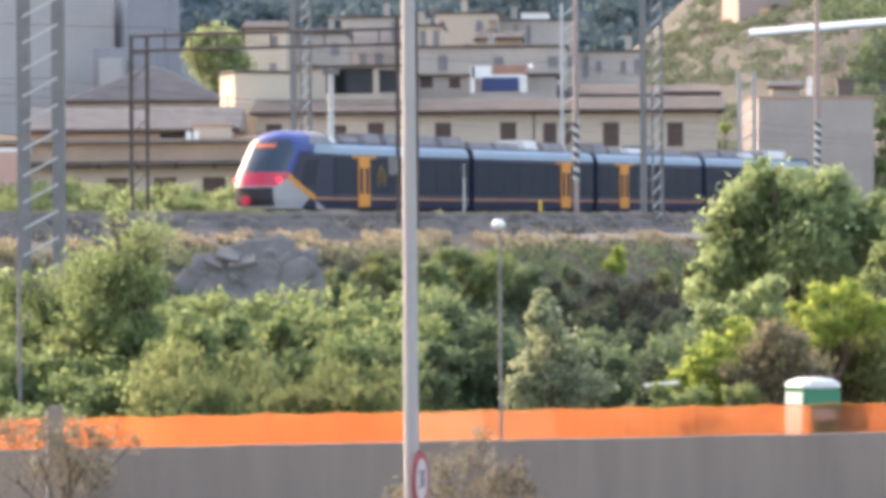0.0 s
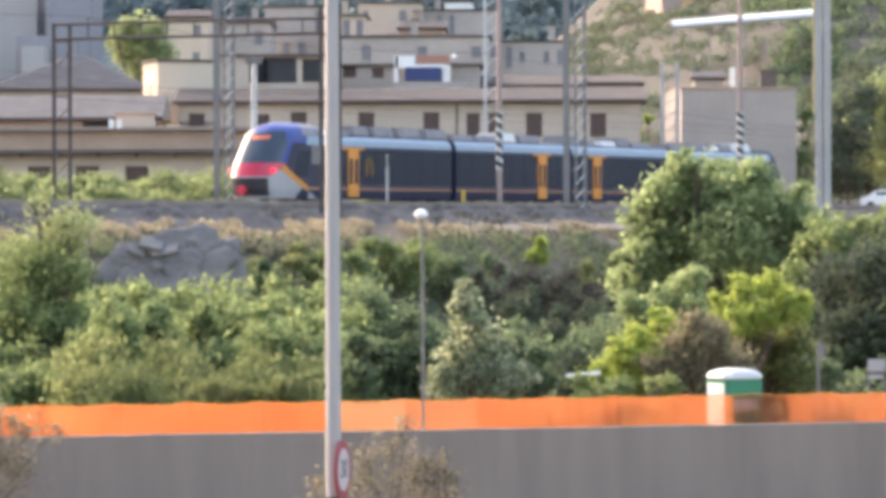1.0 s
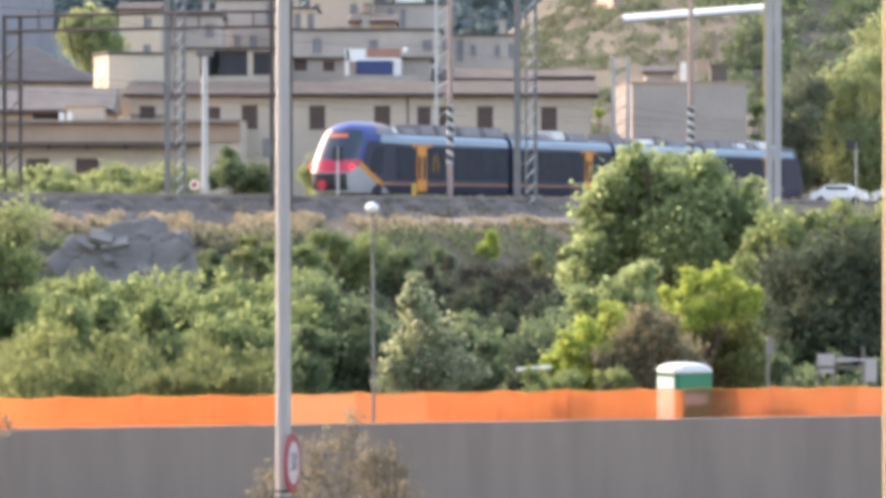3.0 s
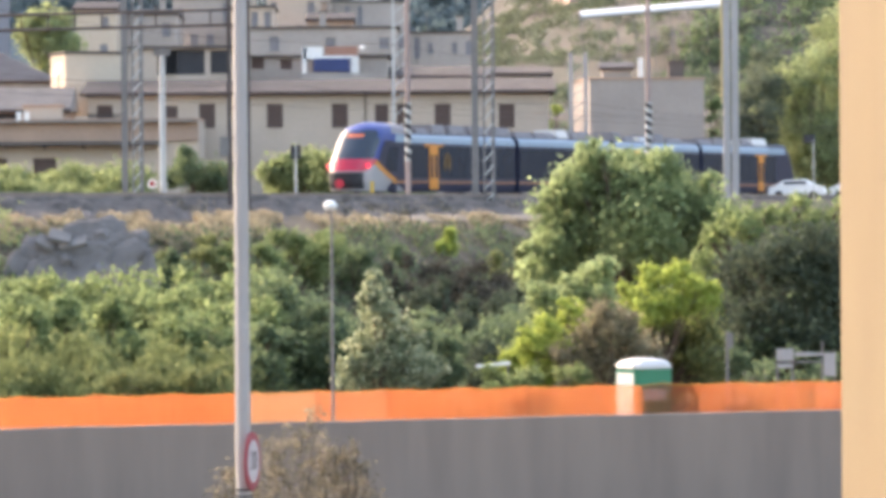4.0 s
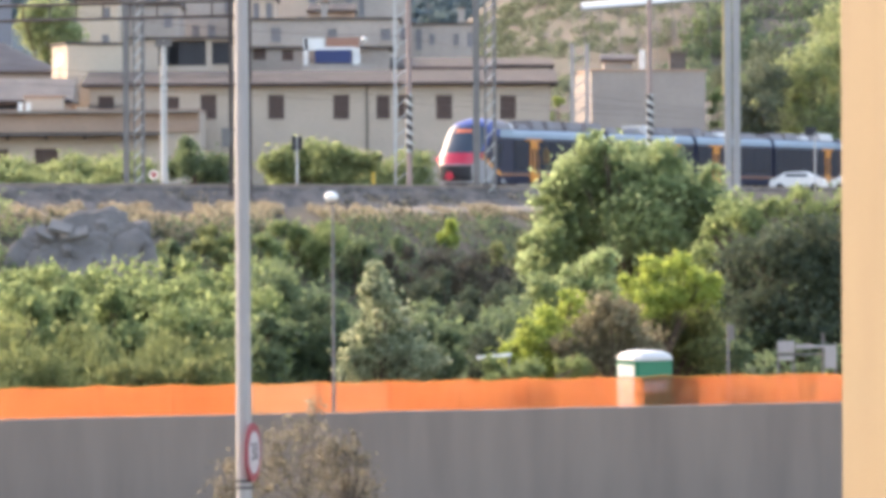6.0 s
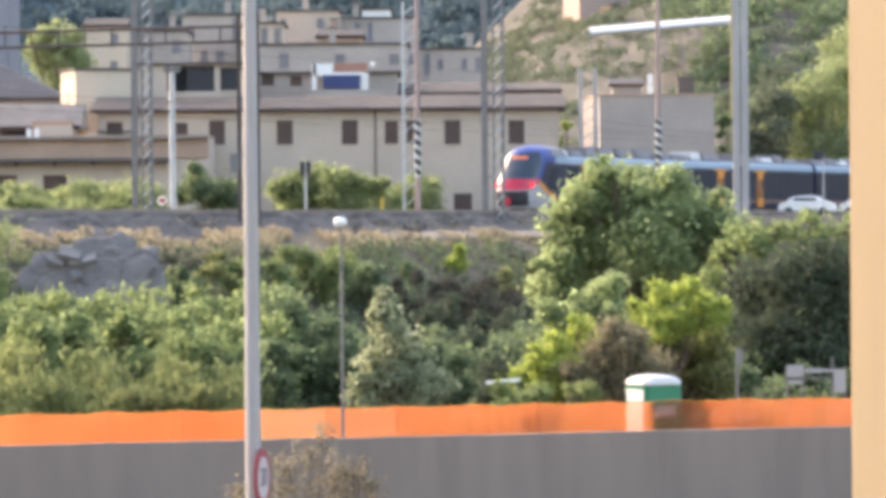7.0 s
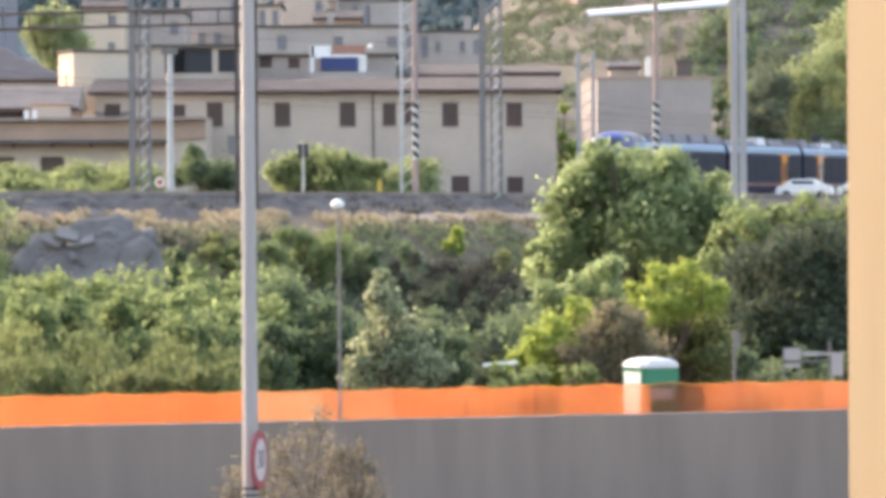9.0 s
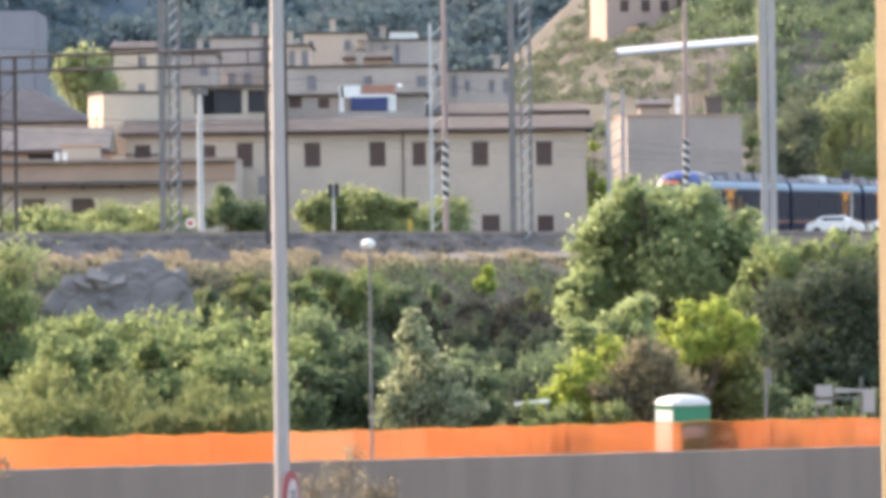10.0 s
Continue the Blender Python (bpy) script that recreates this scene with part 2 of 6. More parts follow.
def tube(bm, a, b, r0, r1=None, seg=8, caps=True):
    a, b = Vector(a), Vector(b)
    d = b - a
    q = d.to_track_quat("Z", "Y").to_matrix().to_4x4()
    bmesh.ops.create_cone(bm, cap_ends=caps, segments=seg, radius1=r0, radius2=r0 if r1 is None else r1, depth=d.length, matrix=Matrix.Translation((a + b) / 2) @ q)
    return bm


def tubed(*a, **k):
    return tube(bmesh.new(), *a, **k)


def sweep(bm, pts, r, sides=5):
    """One unbroken thin round line through the points."""
    rings = []
    for i, p in enumerate(pts):
        d = (Vector(pts[min(i + 1, len(pts) - 1)]) - Vector(pts[max(i - 1, 0)])).normalized()
        a = d.cross(Vector((0, 0, 1)) if abs(d.z) < 0.9 else Vector((1, 0, 0))).normalized()
        b = d.cross(a)
        rings.append([bm.verts.new(Vector(p) + (a * math.cos(k * 2 * math.pi / sides) + b * math.sin(k * 2 * math.pi / sides)) * r) for k in range(sides)])
    for p, q in zip(rings, rings[1:]):
        for k in range(sides):
            bm.faces.new((p[k], p[(k + 1) % sides], q[(k + 1) % sides], q[k]))
    return bm


def ball(bm, c, r, sz=1.0, sub=2):
    bmesh.ops.create_icosphere(bm, subdivisions=sub, radius=r, matrix=Matrix.Translation(c) @ Matrix.Diagonal((1, 1, sz, 1)))
    return bm


def sheet(name, verts, faces, material, parent=None, smooth=False):
    me = bpy.data.meshes.new(name)
    me.from_pydata([tuple(v) for v in verts], [], faces)
    me.materials.append(material)
    if smooth:
        me.polygons.foreach_set("use_smooth", [True] * len(me.polygons))
    me.update()
    ob = new(name, me)
    ob.parent = parent
    return ob


def leaves(name, pts, size, material, parent, rng, aspect=1.8, droop=0.0, spread=1.0, label=""):
    """One small four-cornered leaf at each point, turned at random."""
    n = len(pts)
    d = rng.normal(size=(n, 3)) * (1, 1, spread)
    d[:, 2] -= droop
    d /= np.linalg.norm(d, axis=1)[:, None] + 1e-9
    o = np.cross(d, rng.normal(size=(n, 3)))
    o /= np.linalg.norm(o, axis=1)[:, None] + 1e-9
    s = size * rng.uniform(0.6, 1.35, n)[:, None]
    a, b = d * s * aspect / 2, o * s / 2
    co = np.stack([pts - a, pts + b - a * 0.1, pts + a, pts - b - a * 0.1], 1).reshape(-1, 3)
    me = bpy.data.meshes.new(name)
    me.vertices.add(4 * n)
    me.vertices.foreach_set("co", co.astype(np.float32).ravel())
    me.loops.add(4 * n)
    me.loops.foreach_set("vertex_index", np.arange(4 * n, dtype=np.int32))
    me.polygons.add(n)
    me.polygons.foreach_set("loop_start", np.arange(0, 4 * n, 4, dtype=np.int32))
    me.polygons.foreach_set("loop_total", np.full(n, 4, dtype=np.int32))
    me.materials.append(material)
    me.update(calc_edges=True)
    ob = new(name, me)
    ob.parent = parent
    return tagged(ob, label)


def crown_points(blobs, n, rng, clump=0.3, fill=0.8):
    """Leaf places: clumps scattered over lumpy ellipsoids, denser outside."""
    vol = np.array([b[3] * b[4] * b[5] for b in blobs]) ** 0.75
    out = []
    for (cx, cy, cz, rx, ry, rz), share in zip(blobs, vol / vol.sum()):
        k = int(n * share)
        nc = max(6, k // 28)
        u = rng.normal(size=(nc, 3))
        u /= np.linalg.norm(u, axis=1)[:, None]
        lump = np.array([noise.noise(Vector(v * 2.1) + Vector((cx, cy, cz)) * 3.7) for v in u])
        rad = (rng.uniform(0, 1, nc) ** (1 / 3 * fill)) * (0.86 + 0.38 * lump)
        c = u * rad[:, None]
        m = (rx * ry * rz) ** (1 / 3)
        sig = clump * (0.6 + 0.8 * rng.uniform(0, 1, nc))
        idx = rng.integers(0, nc, k)
        p = c[idx] * (rx, ry, rz) + rng.normal(size=(k, 3)) * sig[idx][:, None] * min(m, 1.4)
        out.append(p + (cx, cy, cz))
    return np.concatenate(out)


def tree(name, label, category, base, blobs, n, size, material, seed, trunk=0.12, bend=0.1, aspect=1.8, droop=0.2, clump=0.3, group="", spread=1.0):
    rng = np.random.default_rng(seed)
    ob = thing(name, base, label, category, group)
    bm = bmesh.new()
    low = min(b[2] for b in blobs)
    fork = Vector((0, 0, max(0.3, low * 0.6)))
    tube(bm, (0, 0, -0.4), fork, trunk * 1.2, trunk, 8)
    for b in blobs if len(blobs) < 40 else blobs[::3]:
        mid = fork.lerp(Vector(b[:3]), 0.5) + Vector(rng.normal(size=3) * bend)
        tube(bm, fork, mid, trunk * 0.75, trunk * 0.45, 6)
        tube(bm, mid, Vector(b[:3]), trunk * 0.45, trunk * 0.2, 6)
        for i in range(5):
            e = Vector(b[:3]) + Vector(rng.uniform(-0.75, 0.75, 3) * b[3:])
            tube(bm, mid.lerp(Vector(b[:3]), rng.uniform(0.2, 1)), e, trunk * 0.2, trunk * 0.06, 5)
    part("trunk", bm, M_BARK, ob)
    leaves("crown", crown_points(blobs, n, rng, clump), size, material, ob, rng, aspect, droop, spread)
    return ob


# ---- track line: where the rails run ----
TRACK = radians(22.75)
T0 = Vector((-25.26, 200.55, 0.0))
T_ALONG, T_NEAR = Vector((math.sin(TRACK), math.cos(TRACK), 0)), Vector((math.cos(TRACK), -math.sin(TRACK), 0))
RAIL = 8.55


def on_track(s, e, z=0.0):
    """s metres along the line, e metres towards the street, z above the rails."""
    p = T0 + T_ALONG * s + T_NEAR * e
    return Vector((p.x, p.y, RAIL + z))


def wall_y(x):
    return 98.96 + 0.2945 * x


# ---- ground ----
def ground_z(x, y):
    e = (x - T0.x) * math.cos(TRACK) - (y - T0.y) * math.sin(TRACK)
    wy = wall_y(max(-60, min(60, x)))
    n = noise.noise(Vector((x * 0.12, y * 0.12, 0))) * 0.5 + noise.noise(Vector((x * 0.5, y * 0.5, 3))) * 0.15
    if y < wy + 1.9:
        return 2.6 if y < 43 else max(-0.1, 2.6 * (wy - y) / (wy - 43))
    yard = 1.55
    if e > 9.0:
        k = min(1.0, (e - 9.0) / 15.0)
        k = k * k * (3 - 2 * k)
        return (RAIL - 1.15) * (1 - k) + yard * k + n * (1.0 if k < 0.98 else 0.25) * min(1, (e - 9.0))
    z = RAIL - 1.15
    if e < -40:
        z += (-40 - e) * 0.10
    return z


def spaced(stops):
    out = []
    for a, b, st in stops:
        out += list(np.arange(a, b, st))
    return out + [stops[-1][1]]


def build_ground():
    xs = spaced([(-1400, -100, 100), (-100, -45, 5), (-45, 75, 1.5), (75, 120, 5), (120, 1400, 100)])
    ys = spaced([(-300, 0, 60), (0, 80, 8), (80, 126, 1.0), (126, 340, 1.5), (340, 500, 20), (500, 2400, 150)])
    vs = [(x, y, ground_z(x, y)) for y in ys for x in xs]
    w = len(xs)
    fs = [(j * w + i, j * w + i + 1, (j + 1) * w + i + 1, (j + 1) * w + i) for j in range(len(ys) - 1) for i in range(w - 1)]
    return tagged(sheet("ground", vs, fs, M_EARTH, smooth=True), "dry brown earth with a railway embankment rising from it", "ground", kind="structure")


build_ground()


def build_track():
    prof = [(11.2, -2.0), (10.6, -1.42), (9.9, -1.08), (9.2, -0.72), (8.9, -0.46), (8.5, -0.3), (8.25, -0.08), (7.5, 0.0), (6.8, -0.22), (5.6, -0.30), (4.6, -0.16), (1.2, -0.16), (-1.2, -0.16), (-6.5, -0.18), (-9, -1.2)]
    vs, fs = [], []
    ss = spaced([(-200, -40, 4), (-40, 110, 0.8), (110, 330, 4)])
    for s in ss:
        for e, z in prof:
            w = noise.noise(Vector((s * 0.25, e, 1))) * 0.10 + noise.noise(Vector((s * 0.9, e * 3, 5))) * (0.11 if e > 8 else 0.04)
            vs.append(on_track(s, e + w * 2, z + w))
    k = len(prof)
    fs = [(i * k + j, i * k + j + 1, (i + 1) * k + j + 1, (i + 1) * k + j) for i in range(len(ss) - 1) for j in range(k - 1)]
    bed = tagged(sheet("track_bed", vs, fs, M_BALLAST), "grey-brown stone ballast bed of the railway", "track bed", kind="structure")
    vs = []
    ps = list(range(24, 70))
    for d in ps:
        for e, z in ((10.62, -1.18), (11.0, -1.3), (11.5, -1.5)):
            w = noise.noise(Vector((d * 0.35, e, 4))) * 0.09
            vs.append(on_track(d, e, z + w))
    tagged(sheet("dirt_path", vs, [(i * 3 + j, i * 3 + j + 1, i * 3 + j + 4, i * 3 + j + 3) for i in range(len(ps) - 1) for j in range(2)], M_PATH, smooth=True), "strip of bare tan earth below the ballast", "path", kind="structure")
    bm = bmesh.new()
    g = []
    for d in range(-120, 260, 2):
        w = 0.03 * noise.noise(Vector((d * 0.2, 0, 9)))
        g.append([bm.verts.new(on_track(d, e, z + w)) for e, z in ((8.15, -0.2), (8.15, 0.09), (7.7, 0.09), (7.7, -0.2))])
    for a, b in zip(g, g[1:]):
        for i in range(4):
            bm.faces.new((a[i], a[(i + 1) % 4], b[(i + 1) % 4], b[i]))
    tagged(part("cable_trough", bm, M_CONCRETE, None), "pale concrete cable trough along the ballast edge", "trough", kind="structure")
    for e in (0.0, 4.0, -4.2):
        tr = thing("railway_track", (0, 0, 0), "rusty steel rails on sleepers in ballast", "railway track", "parallel railway tracks")
        for side in (-0.72, 0.72):
            bm = bmesh.new()
            a, b = on_track(-190, e + side, -0.08), on_track(320, e + side, -0.08)
            q = T_NEAR * 0.035
            up = Vector((0, 0, 0.08))
            c = [bm.verts.new(p) for p in (a - q - up, a + q - up, a + q + up, a - q + up, b - q - up, b + q - up, b + q + up, b - q + up)]
            for f in ((0, 1, 5, 4), (1, 2, 6, 5), (2, 3, 7, 6), (3, 0, 4, 7), (0, 3, 2, 1), (4, 5, 6, 7)):
                bm.faces.new([c[i] for i in f])
            part("rail", bm, M_STEEL_DARK, tr)
        bm = bmesh.new()
        for i in range(0, 420):
            p = on_track(-60 + i * 0.65, e, -0.14)
            r = bmesh.ops.create_cube(bm, size=1.0, matrix=Matrix.Translation(p) @ Matrix.Rotation(-TRACK, 4, "Z") @ Matrix.Diagonal((2.5, 0.24, 0.1, 1))) if i % 3 == 0 else None
        tagged(part("sleepers", bm, M_CONCRETE, tr), kind="stuff")


build_track()


# ---- train ----
def width_at(z):
    return float(np.interp(z, [0.3, 0.8, 3.4, 3.85, 4.25, 4.48, 4.58], [1.36, 1.42, 1.42, 1.36, 1.12, 0.6, 0.02]))


def nose_at(z):
    return float(np.interp(z, [0.3, 0.8, 1.5, 2.2, 4.0, 4.32, 4.5, 4.58], [-1.7, -1.94, -2.0, -1.7, -0.1, 0.5, 1.2, 2.0]))


def skin(z, u, out=0.0):
    """A point of the cab's skin: u 0 at the middle, 1 where the side begins, 2 five metres back."""
    w, y0 = width_at(z) + out, nose_at(z) - out
    s = 1 if u >= 0 else -1
    v = abs(u)
    if v <= 1:
        return (s * w * math.sin(v * math.pi / 2) ** 0.85, y0 + 1.75 * (1 - math.cos(v * math.pi / 2)) , z)
    return (s * w, y0 + 1.75 + (5.2 - y0 - 1.75) * (v - 1), z)


def patch(zs, us, out=0.0, trim=None):
    bm = bmesh.new()
    g = [[bm.verts.new(skin(z, u, out)) for u in us] for z in zs]
    for i in range(len(zs) - 1):
        for j in range(len(us) - 1):
            if trim is None or trim((zs[i] + zs[i + 1]) / 2, (us[j] + us[j + 1]) / 2):
                f = bm.faces.new((g[i][j], g[i][j + 1], g[i + 1][j + 1], g[i + 1][j]))
                f.smooth = True
    bmesh.ops.delete(bm, geom=[v for v in bm.verts if not v.link_faces], context="VERTS")
    return bm


def span(a, b, n):
    return [a + (b - a) * i / n for i in range(n + 1)]


def cab(parent, lights):
    us = span(-2, 2, 64)
    blue = part("cab_shell", patch(span(1.75, 3.8, 12) + span(3.88, 4.58, 9), us, 0.0), M_BLUE, parent, "blue painted cab shell")
    part("cab_skirt", patch(span(0.3, 1.78, 10), us, 0.0), M_GREY, parent, "grey lower cab front")
    part("red_band", patch(span(1.52, 2.27, 7), span(-0.92, 1.0, 40), 0.012), M_RED, parent, "red band below the windscreen")
    part("windscreen", patch(span(2.26, 4.06, 12), span(-0.84, 0.84, 30), 0.015, lambda z, u: abs(u) < 0.84 - 0.30 * max(0, z - 3.4)), M_SCREEN, parent, "dark sloping windscreen")
    part("display", patch(span(3.60, 3.80, 3), span(-0.12, 0.30, 12), 0.025), M_AMBER, parent, "amber destination display")
    part("grille", patch(span(0.45, 1.44, 6), span(-0.56, 0.56, 16), 0.012), M_BLACK, parent, "black coupler recess")
    # Silver on the left side only: the sunlit rim painted as a strip.
    part("lit_cab_edge", patch(span(0.3, 4.2, 22), span(-1.25, -1.04, 8), 0.02, lambda z, u: z < 4.2 - 1.4 * (u + 1.25)), M_SILVER, parent, "silver left cab edge, pale for its sunlit rim")
    part("lower_fairing", patch(span(0.3, 1.9, 14), span(0.58, 1.3, 14), 0.016, lambda z, u: z < 1.5 + 0.5 * min(1, (u - 0.58) / 0.4) - 1.6 * max(0, u - 1.05)), M_GREY, parent, "grey lower fairing")
    for s in (1, -1):
        part("cab_roof", patch(span(3.83, 4.58, 8), span(1.28, 2.0, 10) if s > 0 else span(-2.0, -1.28, 10), 0.02), M_ROOFKIT, parent, "grey roof behind the blue cab front")
        part("corner_panel", patch(span(0.3, 2.0, 20), span(1.32, 1.62, 10) if s > 0 else span(-1.62, -1.32, 10), 0.022, lambda z, u: z < 1.05 - 1.2 * (abs(u) - 1.46) and z < 0.35 + 3.0 * (abs(u) - 1.3)), M_NAVY, parent, "navy corner under the sash")
        us2 = [s * v for v in span(1.06, 2.0, 16)]
        part("side_panel", patch(span(0.3, 3.4, 26), us2 if s > 0 else us2[::-1], 0.012, lambda z, u: z > 2.0 - (abs(u) - 1.0) * 1.95), M_NAVY, parent, "navy side panel of the cab")
        part("side_window", patch(span(1.5, 3.0, 8), span(1.3, 1.62, 6) if s > 0 else span(-1.62, -1.3, 6), 0.022), M_GLASS, parent, "dark cab side window")
        part("cab_stripe", patch(span(3.32, 3.82, 4), span(1.45, 2.0, 8) if s > 0 else span(-2.0, -1.45, 8), 0.016), M_LIGHTBLUE, parent, "light blue stripe")
    for s in (1, -1):
        bm = bmesh.new()
        rows = [[bm.verts.new(skin(2.08 - 1.2 * k / 10 + d, s * (0.98 + 0.62 * k / 10), 0.03)) for d in (-0.17, 0.17)] for k in range(11)]
        for a, b in zip(rows, rows[1:]):
            bm.faces.new((a[0], a[1], b[1], b[0]))
        part("orange_sash", bm, M_ORANGE, parent, "slanting orange sash")
        part("waist_line", patch(span(0.82, 0.94, 2), span(1.5, 2.0, 8) if s > 0 else span(-2.0, -1.5, 8), 0.02), M_WAIST, parent, "thin dull orange line")
        x, y, z = skin(1.85, s * 0.68, 0.03)
        part("light_cluster", ball(bmesh.new(), (x, y, z), 0.17, 0.7), M_TAIL if lights else M_WHITE, parent, "lit red tail lamp")
    part("coupler", tube(tubed((0, -2.3, 0.75), (0, -1.5, 0.75), 0.16, 0.16, 12), (0, -2.4, 0.75), (0, -2.3, 0.75), 0.27, 0.27, 16), M_RED, parent, "red coupler head")
    part("wiper", tubed(skin(2.36, 0.05, 0.05), skin(3.1, 0.35, 0.05), 0.02, 0.015, 5), M_BLACK, parent)


def car_body(parent, y0, y1, doors, cab_front=False, cab_back=False):
    b0, b1 = (5.2 if cab_front else y0 + 0.35), (y1 - 5.2 if cab_back else y1 - 0.35)
    prof = [(1.36, 0.3), (1.42, 0.8), (1.42, 3.3), (1.36, 3.65), (1.12, 3.92), (0.6, 4.0), (-0.6, 4.0), (-1.12, 3.92), (-1.36, 3.65), (-1.42, 3.3), (-1.42, 0.8), (-1.36, 0.3)]
    bm = bmesh.new()
    g = [[bm.verts.new((x, y, z)) for x, z in prof] for y in (b0, b1)]
    k = len(prof)
    for i in range(k):
        bm.faces.new((g[0][i], g[0][(i + 1) % k], g[1][(i + 1) % k], g[1][i]))
    bm.faces.new(g[0]), bm.faces.new(g[1][::-1])
    body = part("body", bm, M_NAVY, parent, "navy car body")
    for s in (1, -1):
        bm = bmesh.new()
        q = [bm.verts.new(v) for v in ((s * 1.43, b0, 3.3), (s * 1.43, b1, 3.3), (s * 1.375, b1, 3.65), (s * 1.375, b0, 3.65), (s * 1.22, b1, 3.83), (s * 1.22, b0, 3.83))]
        bm.faces.new(q[:4]), bm.faces.new((q[3], q[2], q[4], q[5]))
        part("roof_stripe", bm, M_LIGHTBLUE, parent, "light blue stripe under the roof")
        part("waist_line", boxed(s * 1.415, s * 1.435, b0 + (0.1 if cab_front else 0), b1, 0.82, 0.92), M_WAIST, parent, "thin dull orange line")
        part("window_band", boxed(s * 1.40, s * 1.427, b0 + 0.1, b1 - 0.1, 1.14, 3.14, 0.004), M_GLASS, parent, "dark glazed band")
        edges = sorted([b0 + 0.25] + [v for d in doors for v in (d - 0.85, d + 0.85)] + [b1 - 0.25])
        for a, b in zip(edges[::2], edges[1::2]):
            n = max(1, round((b - a) / 2.1))
            for i in range(n):
                p0, p1 = a + (b - a) * i / n + 0.04, a + (b - a) * (i + 1) / n - 0.04
                if p1 - p0 > 0.5:
                    part("window", boxed(s * 1.41, s * 1.44, p0, p1, 1.2, 3.08, 0.008), M_GLASS, parent, "dark tinted window")
        for d in doors:
            dr = part("door", boxed(s * 1.41, s * 1.465, d - 0.72, d + 0.72, 0.42, 3.12, 0.02), M_ORANGE, parent, "orange double door")
            for h in (-0.36, 0.36):
                part("door_window", boxed(s * 1.46, s * 1.475, d + h - 0.2, d + h + 0.2, 1.15, 2.6, 0.004), M_GLASS, dr)
            part("door_header", boxed(s * 1.40, s * 1.45, d - 1.5, d + 1.5, 3.12, 3.26, 0.008), M_ORANGE, dr)
    rng = np.random.default_rng(int(y0 * 7) + 3)
    y = (b0 if not cab_front else b0 - 1.2) + 0.6
    while y < b1 - 2.5:
        ln = rng.uniform(1.8, 3.6)
        h = rng.choice([0.3, 0.45, 0.55])
        bm = bmesh.new()
        box(bm, -1.0, 1.0, y, y + ln, 3.94, 4.0 + h, 0.06)
        for v in bm.verts:
            if v.co.z > 4.06:
                v.co.x *= 0.82
        # Silver units put the sunlit white of the roof boxes into their colour.
        part("roof_unit", bm, M_SILVER if rng.uniform() > 0.75 or (cab_front and y < b0 + 0.1) else M_ROOFKIT, parent, "grey roof equipment box")
        y += ln + rng.uniform(0.3, 1.2)
    for yb in (y0 + 3.2, y1 - 3.2):
        bg_ = part("bogie", boxed(-1.2, 1.2, yb - 1.6, yb + 1.6, 0.28, 0.62, 0.05), M_BLACK, parent, "black bogie frame")
        for a in (-1.1, 1.1):
            for s in (-0.75, 0.75):
                part("wheel", tubed((s - 0.07, yb + a, 0.42), (s + 0.07, yb + a, 0.42), 0.42, 0.42, 20), M_STEEL_DARK, bg_)


def build_train():
    tr = thing("train", on_track(18.53, 0), "blue and orange electric regional train with a red-banded sloping nose", "train", turn=-22.75)
    ends = [0.0, 23.4, 42.1, 60.8, 84.2]
    doors = [[9.07], [42.1 - 4.73], [42.1 + 4.73], [84.2 - 9.07]]
    for i in range(4):
        car = new("car")
        car.parent = tr
        tagged(car, "end car with driver's cab" if i in (0, 3) else "middle car with dark windows")
        car_body(car, ends[i], ends[i + 1], doors[i], i == 0, i == 3)
        if i == 0:
            cab(car, True)
            bm = bmesh.new()
            for k in range(3):
                r = 0.28 + 0.16 * k
                sweep(bm, [(1.447, 11.25 + r * 0.8 * math.cos(v * 0.3927), 2.05 + r * 1.15 * math.sin(v * 0.3927)) for v in range(-2, 11)], 0.035)
            part("emblem", bm, M_GOLD, car, "dull gold curved emblem on the window")
        if i == 3:
            for nm, zs, us, m, lb in (("rear_cab", span(0.3, 4.1, 20), span(-2, 2, 64), M_NAVY, "navy rear cab shell"), ("rear_stripe", span(3.32, 3.8, 4), span(-2, -1.1, 10), M_LIGHTBLUE, "light blue stripe"), ("rear_stripe", span(3.32, 3.8, 4), span(1.1, 2, 10), M_LIGHTBLUE, "light blue stripe"), ("rear_windscreen", span(2.2, 3.7, 8), span(-0.8, 0.8, 20), M_GLASS, "dark rear windscreen")):
                bm = patch(zs, us, 0.0 if nm == "rear_cab" else 0.015)
                bm.transform(pose(0, 82.9, 0, 0, 0, 180))
                part(nm, bm, m, car, lb)
        if i < 3:
            y = ends[i + 1]
            part("gangway", boxed(-1.15, 1.15, y - 0.4, y + 0.4, 0.6, 3.55, 0.03), M_BLACK, car, "black bellows between cars")
    return tr


TRAIN = build_train()


